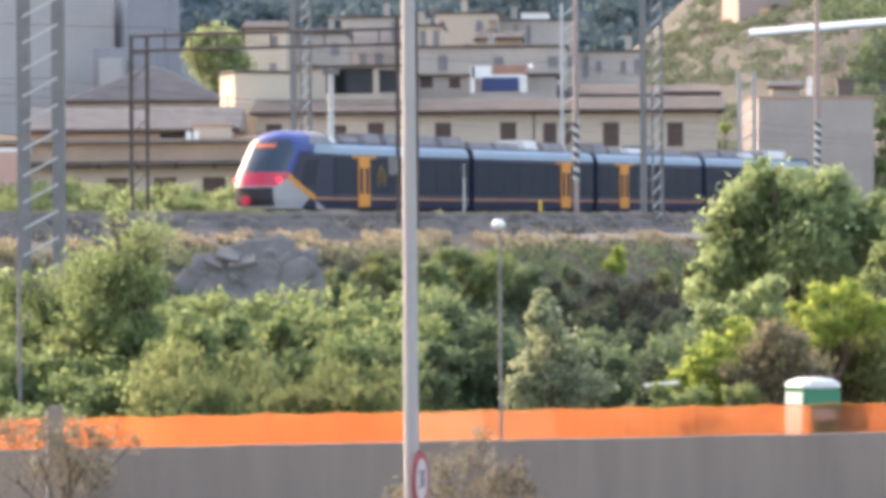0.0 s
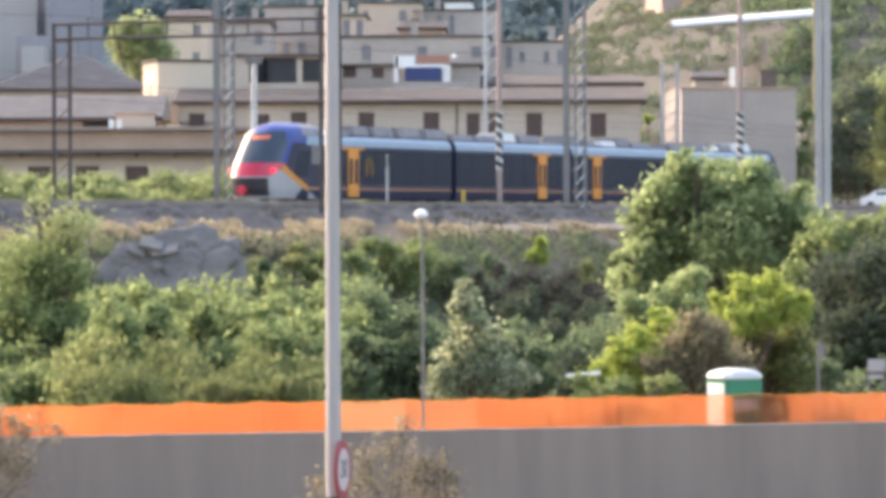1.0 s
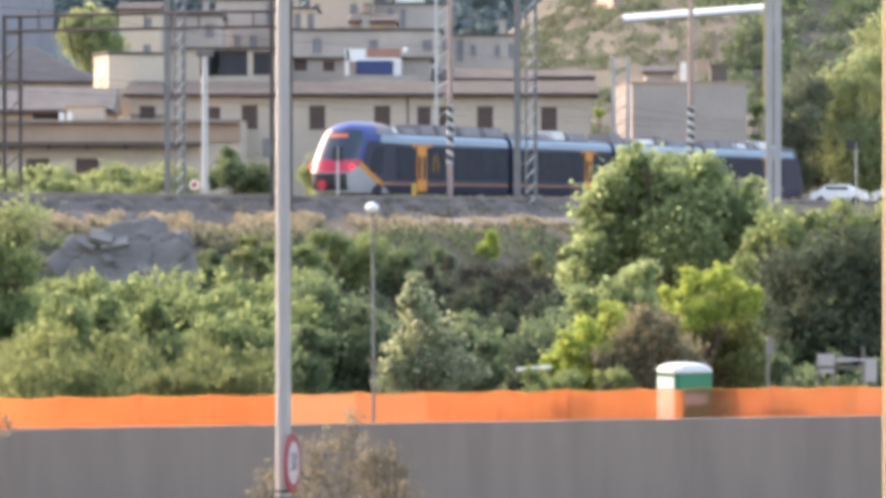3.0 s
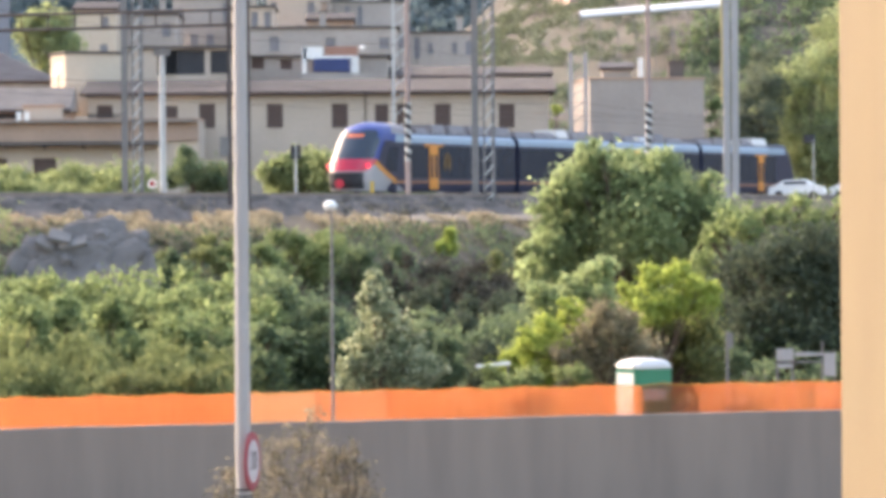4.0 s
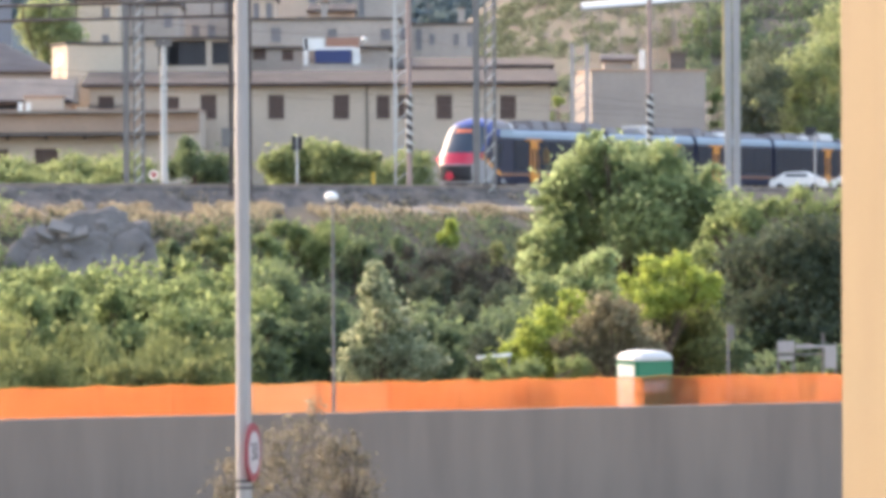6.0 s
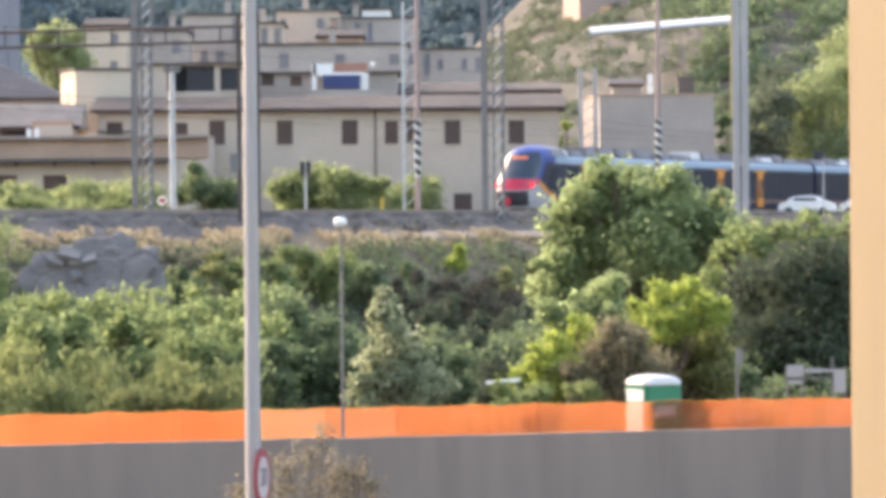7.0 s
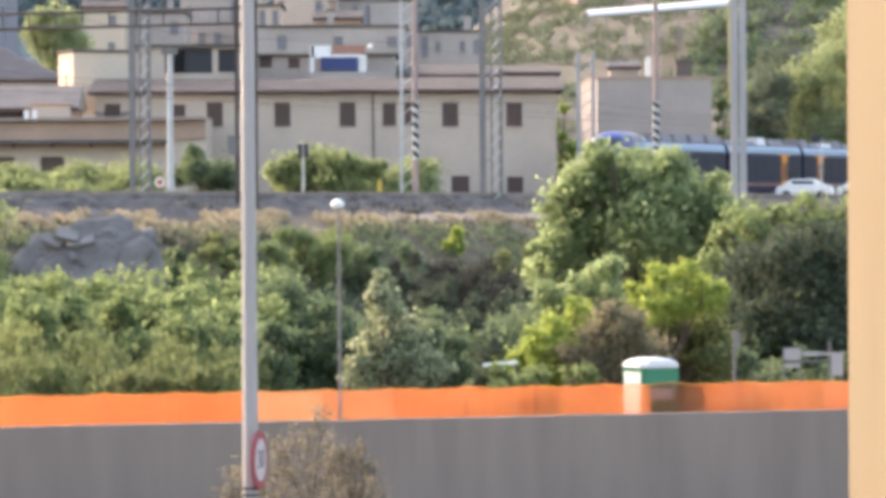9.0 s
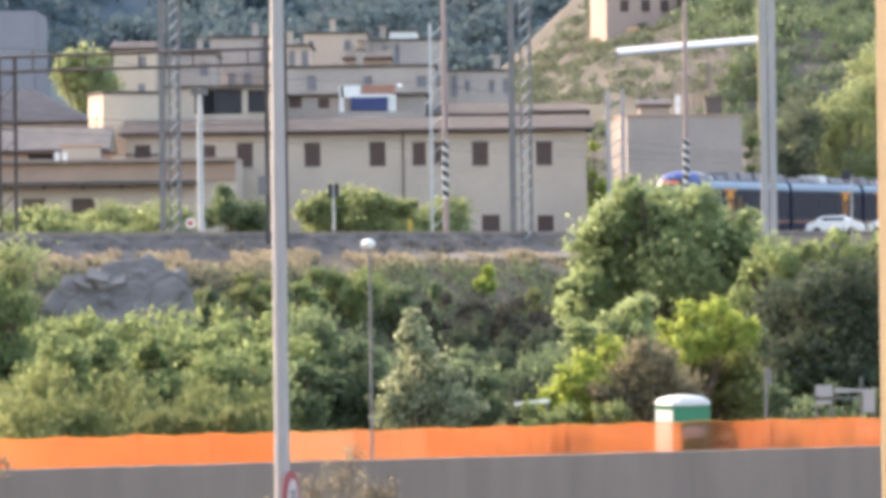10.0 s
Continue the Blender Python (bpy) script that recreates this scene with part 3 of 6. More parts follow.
# ---- street side: retaining wall, net fence, cabin, posts ----
def build_street():
    bm = bmesh.new()
    g = []
    for x in spaced([(-60, 60, 1.2)]):
        y = wall_y(x) + 0.006 * noise.noise(Vector((x, 2, 0)))
        top = 2.54 + 0.02 * noise.noise(Vector((x, 0, 0)))
        g.append([bm.verts.new(v) for v in ((x, y, -0.5), (x, y, top - 0.008), (x, y + 0.008, top), (x, y + 0.22, top), (x, y + 0.22, -0.5))])
    for a, b in zip(g, g[1:]):
        for i in range(5):
            bm.faces.new((a[i], b[i], b[(i + 1) % 5], a[(i + 1) % 5]))
    tagged(part("retaining_wall", bm, M_CONCRETE, None), "bare grey concrete retaining wall beside the street", "wall", kind="structure")
    fence = thing("net_fence", (0, 0, 0), "bright orange plastic site net on posts above the concrete wall", "fence")
    px = spaced([(-39.75, 40.75, 1.75)])
    for a, b in zip(px, px[1:]):
        vs, fs = [], []
        n, rows = 16, 10
        for i in range(n + 1):
            x = a + (b - a) * i / n
            sag = 0.045 * math.sin(math.pi * i / n) + 0.03 * noise.noise(Vector((x * 2, 1, 0)))
            for j in range(rows + 1):
                z = 1.6 + (3.19 - sag - 1.6) * j / rows
                vs.append((x, wall_y(x) + 2.4 + 0.05 * noise.noise(Vector((x * 1.5, z * 2, 0))) + 0.02 * noise.noise(Vector((x * 6, z * 1.0, 3))), z))
        fs = [(i * (rows + 1) + j, (i + 1) * (rows + 1) + j, (i + 1) * (rows + 1) + j + 1, i * (rows + 1) + j + 1) for i in range(n) for j in range(rows)]
        panel = sheet("net_panel", vs, fs, M_NET_PALEST if -4.8 < a < -3.1 else M_NET_PALE if -3.1 < a < -1.3 else M_NET, fence, smooth=True)
        tagged(panel, "paler stretch of orange net" if -4.8 < a < -2.0 else "")
        bm = bmesh.new()
        edge = [Vector(v) for v in vs[rows::rows + 1]]
        sweep(bm, edge, 0.011)
        part("top_cord", bm, M_CORD, fence, "yellow-orange top cord")
        part("post", tubed((a, wall_y(a) + 2.45, 1.4), (a, wall_y(a) + 2.45, 3.14 + 0.05 * random.random()), 0.012, 0.012, 6), M_STEEL_DARK, fence)


build_street()


def build_toilet():
    x, y, z = 5.28, 103.72, 1.55
    t = thing("portable_toilet", (x, y, z), "green and white portable toilet cabin with a domed white roof", "portable toilet", turn=-62)
    w = 0.53
    part("body", boxed(-w, w, -w, w, 0.1, 2.03, 0.04), M_GREEN, t, "green plastic walls")
    part("base", boxed(-w - 0.03, w + 0.03, -w - 0.03, w + 0.03, 0, 0.14, 0.02), M_BLACK, t, "dark skid base")
    bm = bmesh.new()
    rings = []
    for k, z in ((1.09, 2.01), (1.09, 2.08), (1.03, 2.13), (0.9, 2.19), (0.7, 2.235), (0.35, 2.26)):
        a, b = w * k, w * k * 0.72
        rings.append([bm.verts.new((x, y, z)) for x, y in ((-b, -a), (b, -a), (a, -b), (a, b), (b, a), (-b, a), (-a, b), (-a, -b))])
    for p, q in zip(rings, rings[1:]):
        for i in range(8):
            bm.faces.new((p[i], p[(i + 1) % 8], q[(i + 1) % 8], q[i]))
    bm.faces.new(rings[-1]), bm.faces.new(rings[0][::-1])
    part("roof", bm, M_PLASTIC, t, "white translucent domed roof")
    part("door", boxed(-0.42, 0.42, -w - 0.03, -w + 0.01, 0.16, 1.9, 0.012), M_PLASTIC, t, "white door panel")
    part("label_plate", boxed(w, w + 0.02, -0.33, 0.33, 1.2, 1.48, 0.004), M_PLASTIC, t, "white notice plate")
    for q in (-0.3, 0.3):
        part("side_rib", boxed(w - 0.01, w + 0.025, q - 0.03, q + 0.03, 0.2, 1.1, 0.008), M_GREEN, t)


build_toilet()


def build_lamp_post():
    x, y = -2.05, 43.0
    g = ground_z(x, y)
    p = thing("lamp_post", (x, y, g), "tall tapered grey zinc lamp post with a round road sign", "lamp post")
    part("shaft", tubed((0, 0, -0.2), (0.0, 0, 9.5), 0.088, 0.066, 24), M_POLE, p)
    part("base_collar", tubed((0, 0, 0), (0, 0, 0.25), 0.14, 0.12, 20), M_CONCRETE, p)
    part("arm", tube(tubed((0, 0, 9.4), (0.3, 0, 9.9), 0.05, 0.04, 10), (0.3, 0, 9.9), (1.5, 0, 10.1), 0.04, 0.035, 10), M_POLE, p)
    part("lantern", boxed(1.35, 2.0, -0.14, 0.14, 10.0, 10.16, 0.04), M_STEEL, p, "flat street lantern")
    zc = 4.97 - g
    for dz in (-0.37, -0.30):
        part("clamp", tubed((0, 0, zc + dz - 0.012), (0, 0, zc + dz + 0.012), 0.096, 0.096, 20), M_BLACK, p, "dark steel clamp band")
    sg = part("road_sign", tubed((0.0, 0, 0), (0.0, 0.02, 0), 0.31, 0.31, 40), M_SIGN_FADED, p, "round white speed limit sign with a faded red rim")
    face = part("sign_face", tubed((0, -0.006, 0), (0, 0.0, 0), 0.225, 0.225, 40), M_SIGN_FACE, sg, "faded dusty white face")
    part("bracket", boxed(-0.05, 0.05, 0.02, 0.09, -0.2, 0.2, 0.01), M_STEEL, sg)
    fc = bpy.data.curves.new("numerals", "FONT")
    fc.body, fc.size, fc.align_x, fc.align_y, fc.extrude = "30", 0.28, "CENTER", "CENTER", 0.002
    tx = new("numerals", fc)
    deps = bpy.context.evaluated_depsgraph_get()
    me = bpy.data.meshes.new_from_object(tx.evaluated_get(deps))
    bpy.data.objects.remove(tx)
    me.materials.clear()
    me.materials.append(M_NUMERAL)
    num = new("numerals", me)
    num.parent = sg
    num.matrix_basis = pose(0, -0.009, 0, 90, 0, 0)
    sg.matrix_basis = pose(0.105, -0.02, zc, 0, 0, 78)


build_lamp_post()


def build_globe_lamp():
    x, y = -2.55, 99.9
    base = 1.5
    p = thing("globe_lamp", (x, y, base), "slim grey garden lamp post with a white globe", "street lamp")
    top = 7.75 - base
    part("post", tubed((0.0, 0, -0.2), (0, 0, top - 0.1), 0.042, 0.032, 14), M_STEEL, p)
    part("globe", ball(bmesh.new(), (-0.03, 0, top), 0.17, 0.8, 3), M_WHITE, p, "white globe")
    part("cap", tubed((-0.03, 0, top - 0.2), (-0.03, 0, top - 0.12), 0.05, 0.07, 12), M_STEEL, p)


build_globe_lamp()


def build_small_posts():
    p = thing("concrete_post", (-12.47, 92.0, 0.0), "weathered square concrete post standing in shrubs", "post")
    part("shaft", boxed(-0.16, 0.16, -0.16, 0.16, -0.3, 3.69, 0.02), M_CONCRETE, p)
    # The post's pale left edge, built as a separate rod.
    part("side_rod", tubed((-0.2, -0.05, -0.2), (-0.2, -0.05, 3.69 - 0.1), 0.03, 0.03, 8), M_STEEL_PALE, p, "pale rod along the post's left edge")
    p = thing("thin_post", (-15.31, 106.0, 1.5), "thin pale metal post among bushes", "post")
    part("shaft", tubed((0, 0, -0.2), (0, 0, 7.50 - 1.5), 0.06, 0.05, 10), M_STEEL, p)
    p = thing("thin_post", (7.58, 106.0, 1.5), "thin grey post with a small plate under dark trees", "post")
    part("shaft", tubed((0, 0, -0.2), (0, 0, 4.42 - 1.5), 0.04, 0.035, 8), M_STEEL, p)
    part("plate", boxed(-0.02, 0.16, -0.02, 0.0, 3.98 - 1.5, 4.37 - 1.5), M_STEEL, p)


build_small_posts()


# ---- ochre house wing beside the camera ----
def build_wing():
    # long side wall parallel to the view; only its far corner region is seen
    xw = 1.25
    far = xw / math.tan(radians(5.68))
    w = thing("ochre_house_wing", (xw, 0, 2.6), "sunlit ochre plastered house wall ending in a corner", "house")
    bm = boxed(0, 6.0, 1.5, far, -0.6, 10.0, 0.012)
    part("wall", bm, M_PLASTER_OCHRE, w)
    part("roof", boxed(-0.0, 6.3, 1.2, far - 0.3, 10.0, 10.25, 0.02), M_TILE, w, "tiled roof edge")
    part("plinth", boxed(-0.03, 6.03, 1.48, far + 0.03, -0.6, 0.4, 0.01), M_CONCRETE, w, "concrete plinth")
    h = thing("ochre_house", (0, -4.5, 2.6), "ochre plastered house behind the viewpoint", "house")
    part("wall", boxed(-9, 9, -5, 3.6, -0.6, 10.0, 0.012), M_PLASTER_OCHRE, h)


build_wing()


# ---- railway masts ----
def lattice_mast(at, w, h, leg, material, label, turn=0.0, diag=None, step=1.0, split=None):
    """Two legs joined by slanting braces; split: a solid leg and, beside it, a narrow braced ladder."""
    m = thing("lattice_mast", at, label, "railway mast", "railway masts", turn)
    chords = [(-w / 2, leg), (w / 2, leg)] if split is None else [(-w / 2, leg), (w / 2 - split, 0.13), (w / 2, 0.22)]
    for x, q in chords:
        part("leg", boxed(x - q / 2, x + q / 2, -leg * 0.6, leg * 0.6, -0.8, h, 0.01), material, m)
    a, b = chords[-2][0], chords[-1][0]
    for i in range(int(h / step)):
        z0 = i * step + 0.1
        part("brace", boxed(-0.045, 0.045, -0.03, 0.03, 0, math.hypot(b - a, step * 0.7), 0.005), diag or material, m).matrix_basis = Matrix.Translation((a, -leg * 0.62, z0)) @ Matrix.Rotation(math.atan2(b - a, step * 0.7), 4, "Y")
        if split is not None and i % 3 == 0:
            part("tie", boxed(-w / 2, a, -0.05, 0.05, z0, z0 + 0.08, 0.005), material, m)
    part("footing", boxed(-w * 0.75, w * 0.75, -0.6, 0.6, -1.5, 0.05, 0.03), M_CONCRETE, m, "concrete footing")
    return m


def pole(at, r0, r1, h, material, label, group="railway poles"):
    m = thing("railway_pole", at, label, "railway pole", group)
    part("shaft", tubed((0, 0, -0.6), (0, 0, h), r0, r1, 14), material, m)
    part("footing", tubed((0, 0, -1.2), (0, 0, 0.1), r0 * 2.2, r0 * 2.0, 14), M_CONCRETE, m)
    return m


def stripes(m, r, z0, z1, n):
    """Slanting black and white bands wound round a pole."""
    part("white_band", tubed((0, 0, z0), (0, 0, z1), r + 0.012, r + 0.012, 20), M_STEEL_PALE, m, "white warning band")
    for k in range(n):
        za = z0 + (z1 - z0) * k / n
        h = (z1 - z0) / n * 0.55
        bm = bmesh.new()
        rows = []
        for i in range(21):
            a = 2 * math.pi * i / 20
            up = (a if a <= math.pi else 2 * math.pi - a) / math.pi * h * 1.1
            rows.append([bm.verts.new(((r + 0.02) * math.cos(a), (r + 0.02) * math.sin(a), za + up + q)) for q in (0, h)])
        for a, b in zip(rows, rows[1:]):
            bm.faces.new((a[0], b[0], b[1], a[1]))
        part("black_band", bm, M_BLACK, m, "slanting black band")


def build_masts():
    zb = RAIL - 0.6
    lattice_mast((-17.78, 240.0, zb), 0.98, 17.0, 0.36, M_STEEL, "grey lattice mast of the overhead line beyond the tracks", diag=M_STEEL_PALE, split=0.5, step=0.75)
    p = pole((-16.18, 242.0, zb), 0.2, 0.17, 17.35 - zb, M_STEEL_PALE, "pale slim steel pole with a head bracket")
    part("head", boxed(-0.5, 0.5, -0.2, 0.2, 16.95 - zb, 17.35 - zb, 0.05), M_STEEL, p)
    # White tube added to paint the pole's sunlit side.
    part("lit_edge", tubed((-0.12, -0.2, 1.2), (-0.12, -0.2, 6.8), 0.05, 0.05, 8), M_WHITE, p, "white tube standing for the sunlit pole edge")
    lattice_mast((3.00, 247.0, zb), 1.1, 17.0, 0.40, M_STEEL, "grey lattice mast with pale diagonal braces beside the track", diag=M_STEEL_PALE, step=0.85, split=0.55)
    lattice_mast((-23.28, 168.0, 5.5), 1.45, 16.0, 0.5, M_STEEL, "broad grey lattice mast rising out of the bushes", diag=M_STEEL_PALE, step=1.1)
    s = pole((-1.59, 241.0, zb), 0.17, 0.14, 16.0, M_PINK, "reddish pole with black and white warning bands")
    stripes(s, 0.175, 10.59 - zb, 14.04 - zb, 6)
    s = pole((14.19, 270.0, zb), 0.20, 0.15, 16.0, M_PINK, "reddish pole with black and white warning bands")
    stripes(s, 0.205, 11.26 - zb, 14.71 - zb, 6)
    d = thing("twin_pole", (20.58, 283.0, zb), "pair of tall grey and yellow-edged steel poles", "railway pole")
    part("shaft", boxed(-0.5, -0.02, -0.18, 0.18, -1.5, 19, 0.02), M_TWIN, d)
    part("shaft", boxed(0.08, 0.57, -0.18, 0.18, -1.5, 19, 0.02), M_TWIN, d)
    part("yellow_edge", boxed(-0.64, -0.5, -0.16, 0.16, 7.0, 19, 0.01), M_OLDYELLOW, d, "yellow strip")
    for i in range(8):
        part("tie", boxed(-0.02, 0.08, -0.05, 0.05, 1.0 + i * 1.9, 1.12 + i * 1.9, 0.01), M_STEEL, d)
    lattice_mast((10.74, 304.0, zb), 1.1, 19.36 - zb, 0.30, M_TWIN, "pale lattice mast behind the line")
    lattice_mast((-2.32, 276.0, zb), 0.9, 15.0, 0.2, M_STEEL_PALE, "pale slender lattice mast behind the line")


build_masts()


def build_portal():
    """Old dark steel portal that spans the tracks."""
    a, b = Vector((-10.20, 212.0, RAIL - 0.6)), Vector((-24.90, 218.0, RAIL - 0.6))
    g = thing("signal_portal", a, "dark rusty steel portal with twin beams across the tracks", "portal")
    for base, w, h in ((Vector((0, 0, 0)), 0.98, 10.9), (b - a, 0.86, 10.3)):
        for s in (-1, 1):
            part("leg", boxed(base.x + s * w / 2 - 0.1, base.x + s * w / 2 + 0.1, base.y - 0.1, base.y + 0.1, -1.0, h, 0.01), M_STEEL_DARK, g)
        for i in range(7):
            z = 0.6 + i * 1.45
            part("brace", tubed((base.x - w / 2, base.y, z), (base.x + w / 2, base.y, z + (0.9 if i % 2 else 0.0)), 0.035, 0.035, 6), M_STEEL_DARK, g)
    part("relay_box", boxed(-0.98, -0.5, -0.3, 0.1, 2.6, 3.6, 0.03), M_STEEL, g, "grey relay box")
    w = b - a
    for z in (9.45, 10.25):
        part("beam", tubed((0.4, 0, z), (w.x - 0.4, w.y, z), 0.085, 0.085, 8), M_STEEL_DARK, g)
    for i in range(1, 10):
        k = i / 10
        part("hanger", tubed((w.x * k, w.y * k, 9.45), (w.x * k, w.y * k, 10.25 + (0.35 if i % 3 == 0 else 0)), 0.05, 0.05, 6), M_STEEL_DARK, g)


build_portal()


def wires():
    for e, z in ((0.0, 5.3), (0.0, 6.6), (4.0, 5.4), (-4.2, 6.6), (6.0, 8.9)):
        bm = bmesh.new()
        rings = []
        for i in range(0, 61):
            d = -100 + i * 6
            q = on_track(d, e, z - (0.5 * math.sin(math.pi * ((d + 100) % 48) / 48) if z > 6 else 0))
            rings.append([bm.verts.new(q + T_NEAR * (0.012 * math.cos(a)) + Vector((0, 0, 0.012 * math.sin(a)))) for a in (0, 1.57, 3.14, 4.71)])
        for p, q in zip(rings, rings[1:]):
            for i in range(4):
                bm.faces.new((p[i], p[(i + 1) % 4], q[(i + 1) % 4], q[i]))
        tagged(part("overhead_wire", bm, M_STEEL_DARK, None), "thin dark overhead wire strung above the tracks", "wire", "overhead wires")


wires()


def signals():
    zb = RAIL - 0.3
    p = thing("signal_post", (-7.73, 226.0, zb), "thin pale signal post with two dark head boxes", "signal")
    part("shaft", tubed((0, 0, -0.8), (0, 0, 11.32 - zb), 0.07, 0.06, 10), M_STEEL_PALE, p)
    for s in (-0.17, 0.17):
        part("head", boxed(s - 0.12, s + 0.12, -0.1, 0.1, 10.57 - zb, 11.32 - zb, 0.02), M_BLACK, p)
    p = thing("marker_post", (-3.59, 232.0, zb), "short yellow track marker post", "post")
    part("shaft", boxed(-0.11, 0.11, -0.08, 0.08, -0.8, 9.33 - zb, 0.02), M_YELLOW, p)
    p = thing("disc_signal", (-16.88, 243.0, zb), "round white disc signal with a red centre on a post", "signal")
    z = 9.36 - zb
    part("shaft", tubed((0, 0, -0.6), (0, 0, z), 0.05, 0.05, 8), M_STEEL, p)
    part("disc", tubed((0, -0.06, z), (0, -0.03, z), 0.30, 0.30, 24), M_WHITE, p)
    part("disc_centre", tubed((0, -0.075, z), (0, -0.06, z), 0.16, 0.16, 20), M_SIGN_RED, p)
    p = thing("track_sign", (27.63, 300.0, zb), "dark rectangular track sign on a thin post", "sign")
    z = 12.72 - zb
    part("shaft", tubed((0.3, 0, -0.8), (0.3, 0, z), 0.05, 0.05, 8), M_STEEL_PALE, p)
    part("plate", boxed(-0.45, 0.42, -0.03, 0.03, z - 0.33, z + 0.33, 0.01), M_BLACK, p)


signals()


def white_car(at, turn):
    c = thing("car", at, "white parked car beside the railway line", "car", turn=turn)
    prof = [(-2.1, 0.35), (-2.1, 0.8), (-1.95, 0.95), (-1.55, 1.0), (-0.95, 1.45), (0.6, 1.5), (1.35, 1.05), (2.0, 0.9), (2.1, 0.6), (2.1, 0.35)]
    bm = bmesh.new()
    g = [[bm.verts.new((x, y * (0.86 if z > 1.2 else 1.0), z)) for x, z in prof] for y in (-0.85, 0.85)]
    k = len(prof)
    for i in range(k):
        bm.faces.new((g[0][i], g[1][i], g[1][(i + 1) % k], g[0][(i + 1) % k]))
    bm.faces.new(g[0][::-1]), bm.faces.new(g[1])
    bmesh.ops.bevel(bm, geom=bm.edges[:], offset=0.05, segments=2, affect="EDGES")
    part("body", bm, M_WHITE, c)
    for s in (-1, 1):
        part("side_window", boxed(-0.9, 0.75, s * 0.80, s * 0.83, 1.12, 1.34, 0.01), M_GLASS, c)
        for x in (-1.3, 1.3):
            part("wheel", tubed((x, s * 0.7, 0.32), (x, s * 0.88, 0.32), 0.32, 0.32, 20), M_TYRE, c)


def build_platform():
    bm = bmesh.new()
    a = [on_track(v, e, z) for v, e, z in ((92, 5.4, -0.9), (92, 11.5, -2.6), (150, 11.5, -2.6), (150, 5.4, -0.9), (92, 5.4, -0.28), (92, 11.5, -0.28), (150, 11.5, -0.28), (150, 5.4, -0.28))]
    v = [bm.verts.new(p) for p in a]
    for f in ((0, 1, 5, 4), (1, 2, 6, 5), (2, 3, 7, 6), (3, 0, 4, 7), (4, 5, 6, 7), (3, 2, 1, 0)):
        bm.faces.new([v[i] for i in f])
    tagged(part("platform", bm, M_CONCRETE, None), "low grey concrete platform beside the track", "platform", kind="structure")


build_platform()
white_car((27.18, 305.0, RAIL - 0.28), -14)
white_car((32.77, 316.0, RAIL - 0.28), -14)


# ---- houses ----
def facade(bm, x0, x1, z0, z1, holes, depth=0.22, y=0.0):
    """A wall front with real openings and reveals."""
    xs = sorted({x0, x1, *[v for h in holes for v in (h[0] - h[2] / 2, h[0] + h[2] / 2)]})
    zs = sorted({z0, z1, *[v for h in holes for v in (h[1] - h[3] / 2, h[1] + h[3] / 2)]})
    for i in range(len(xs) - 1):
        for j in range(len(zs) - 1):
            cx, cz = (xs[i] + xs[i + 1]) / 2, (zs[j] + zs[j + 1]) / 2
            if any(abs(cx - h[0]) < h[2] / 2 and abs(cz - h[1]) < h[3] / 2 for h in holes):
                continue
            bm.faces.new([bm.verts.new(v) for v in ((xs[i], y, zs[j]), (xs[i + 1], y, zs[j]), (xs[i + 1], y, zs[j + 1]), (xs[i], y, zs[j + 1]))])
    for cx, cz, w, h in holes:
        a, b, c, d = cx - w / 2, cx + w / 2, cz - h / 2, cz + h / 2
        for p, q in (((a, c), (a, d)), ((b, d), (b, c)), ((b, c), (a, c)), ((a, d), (b, d))):
            bm.faces.new([bm.verts.new(v) for v in ((p[0], y, p[1]), (q[0], y, q[1]), (q[0], y + depth, q[1]), (p[0], y + depth, p[1]))])


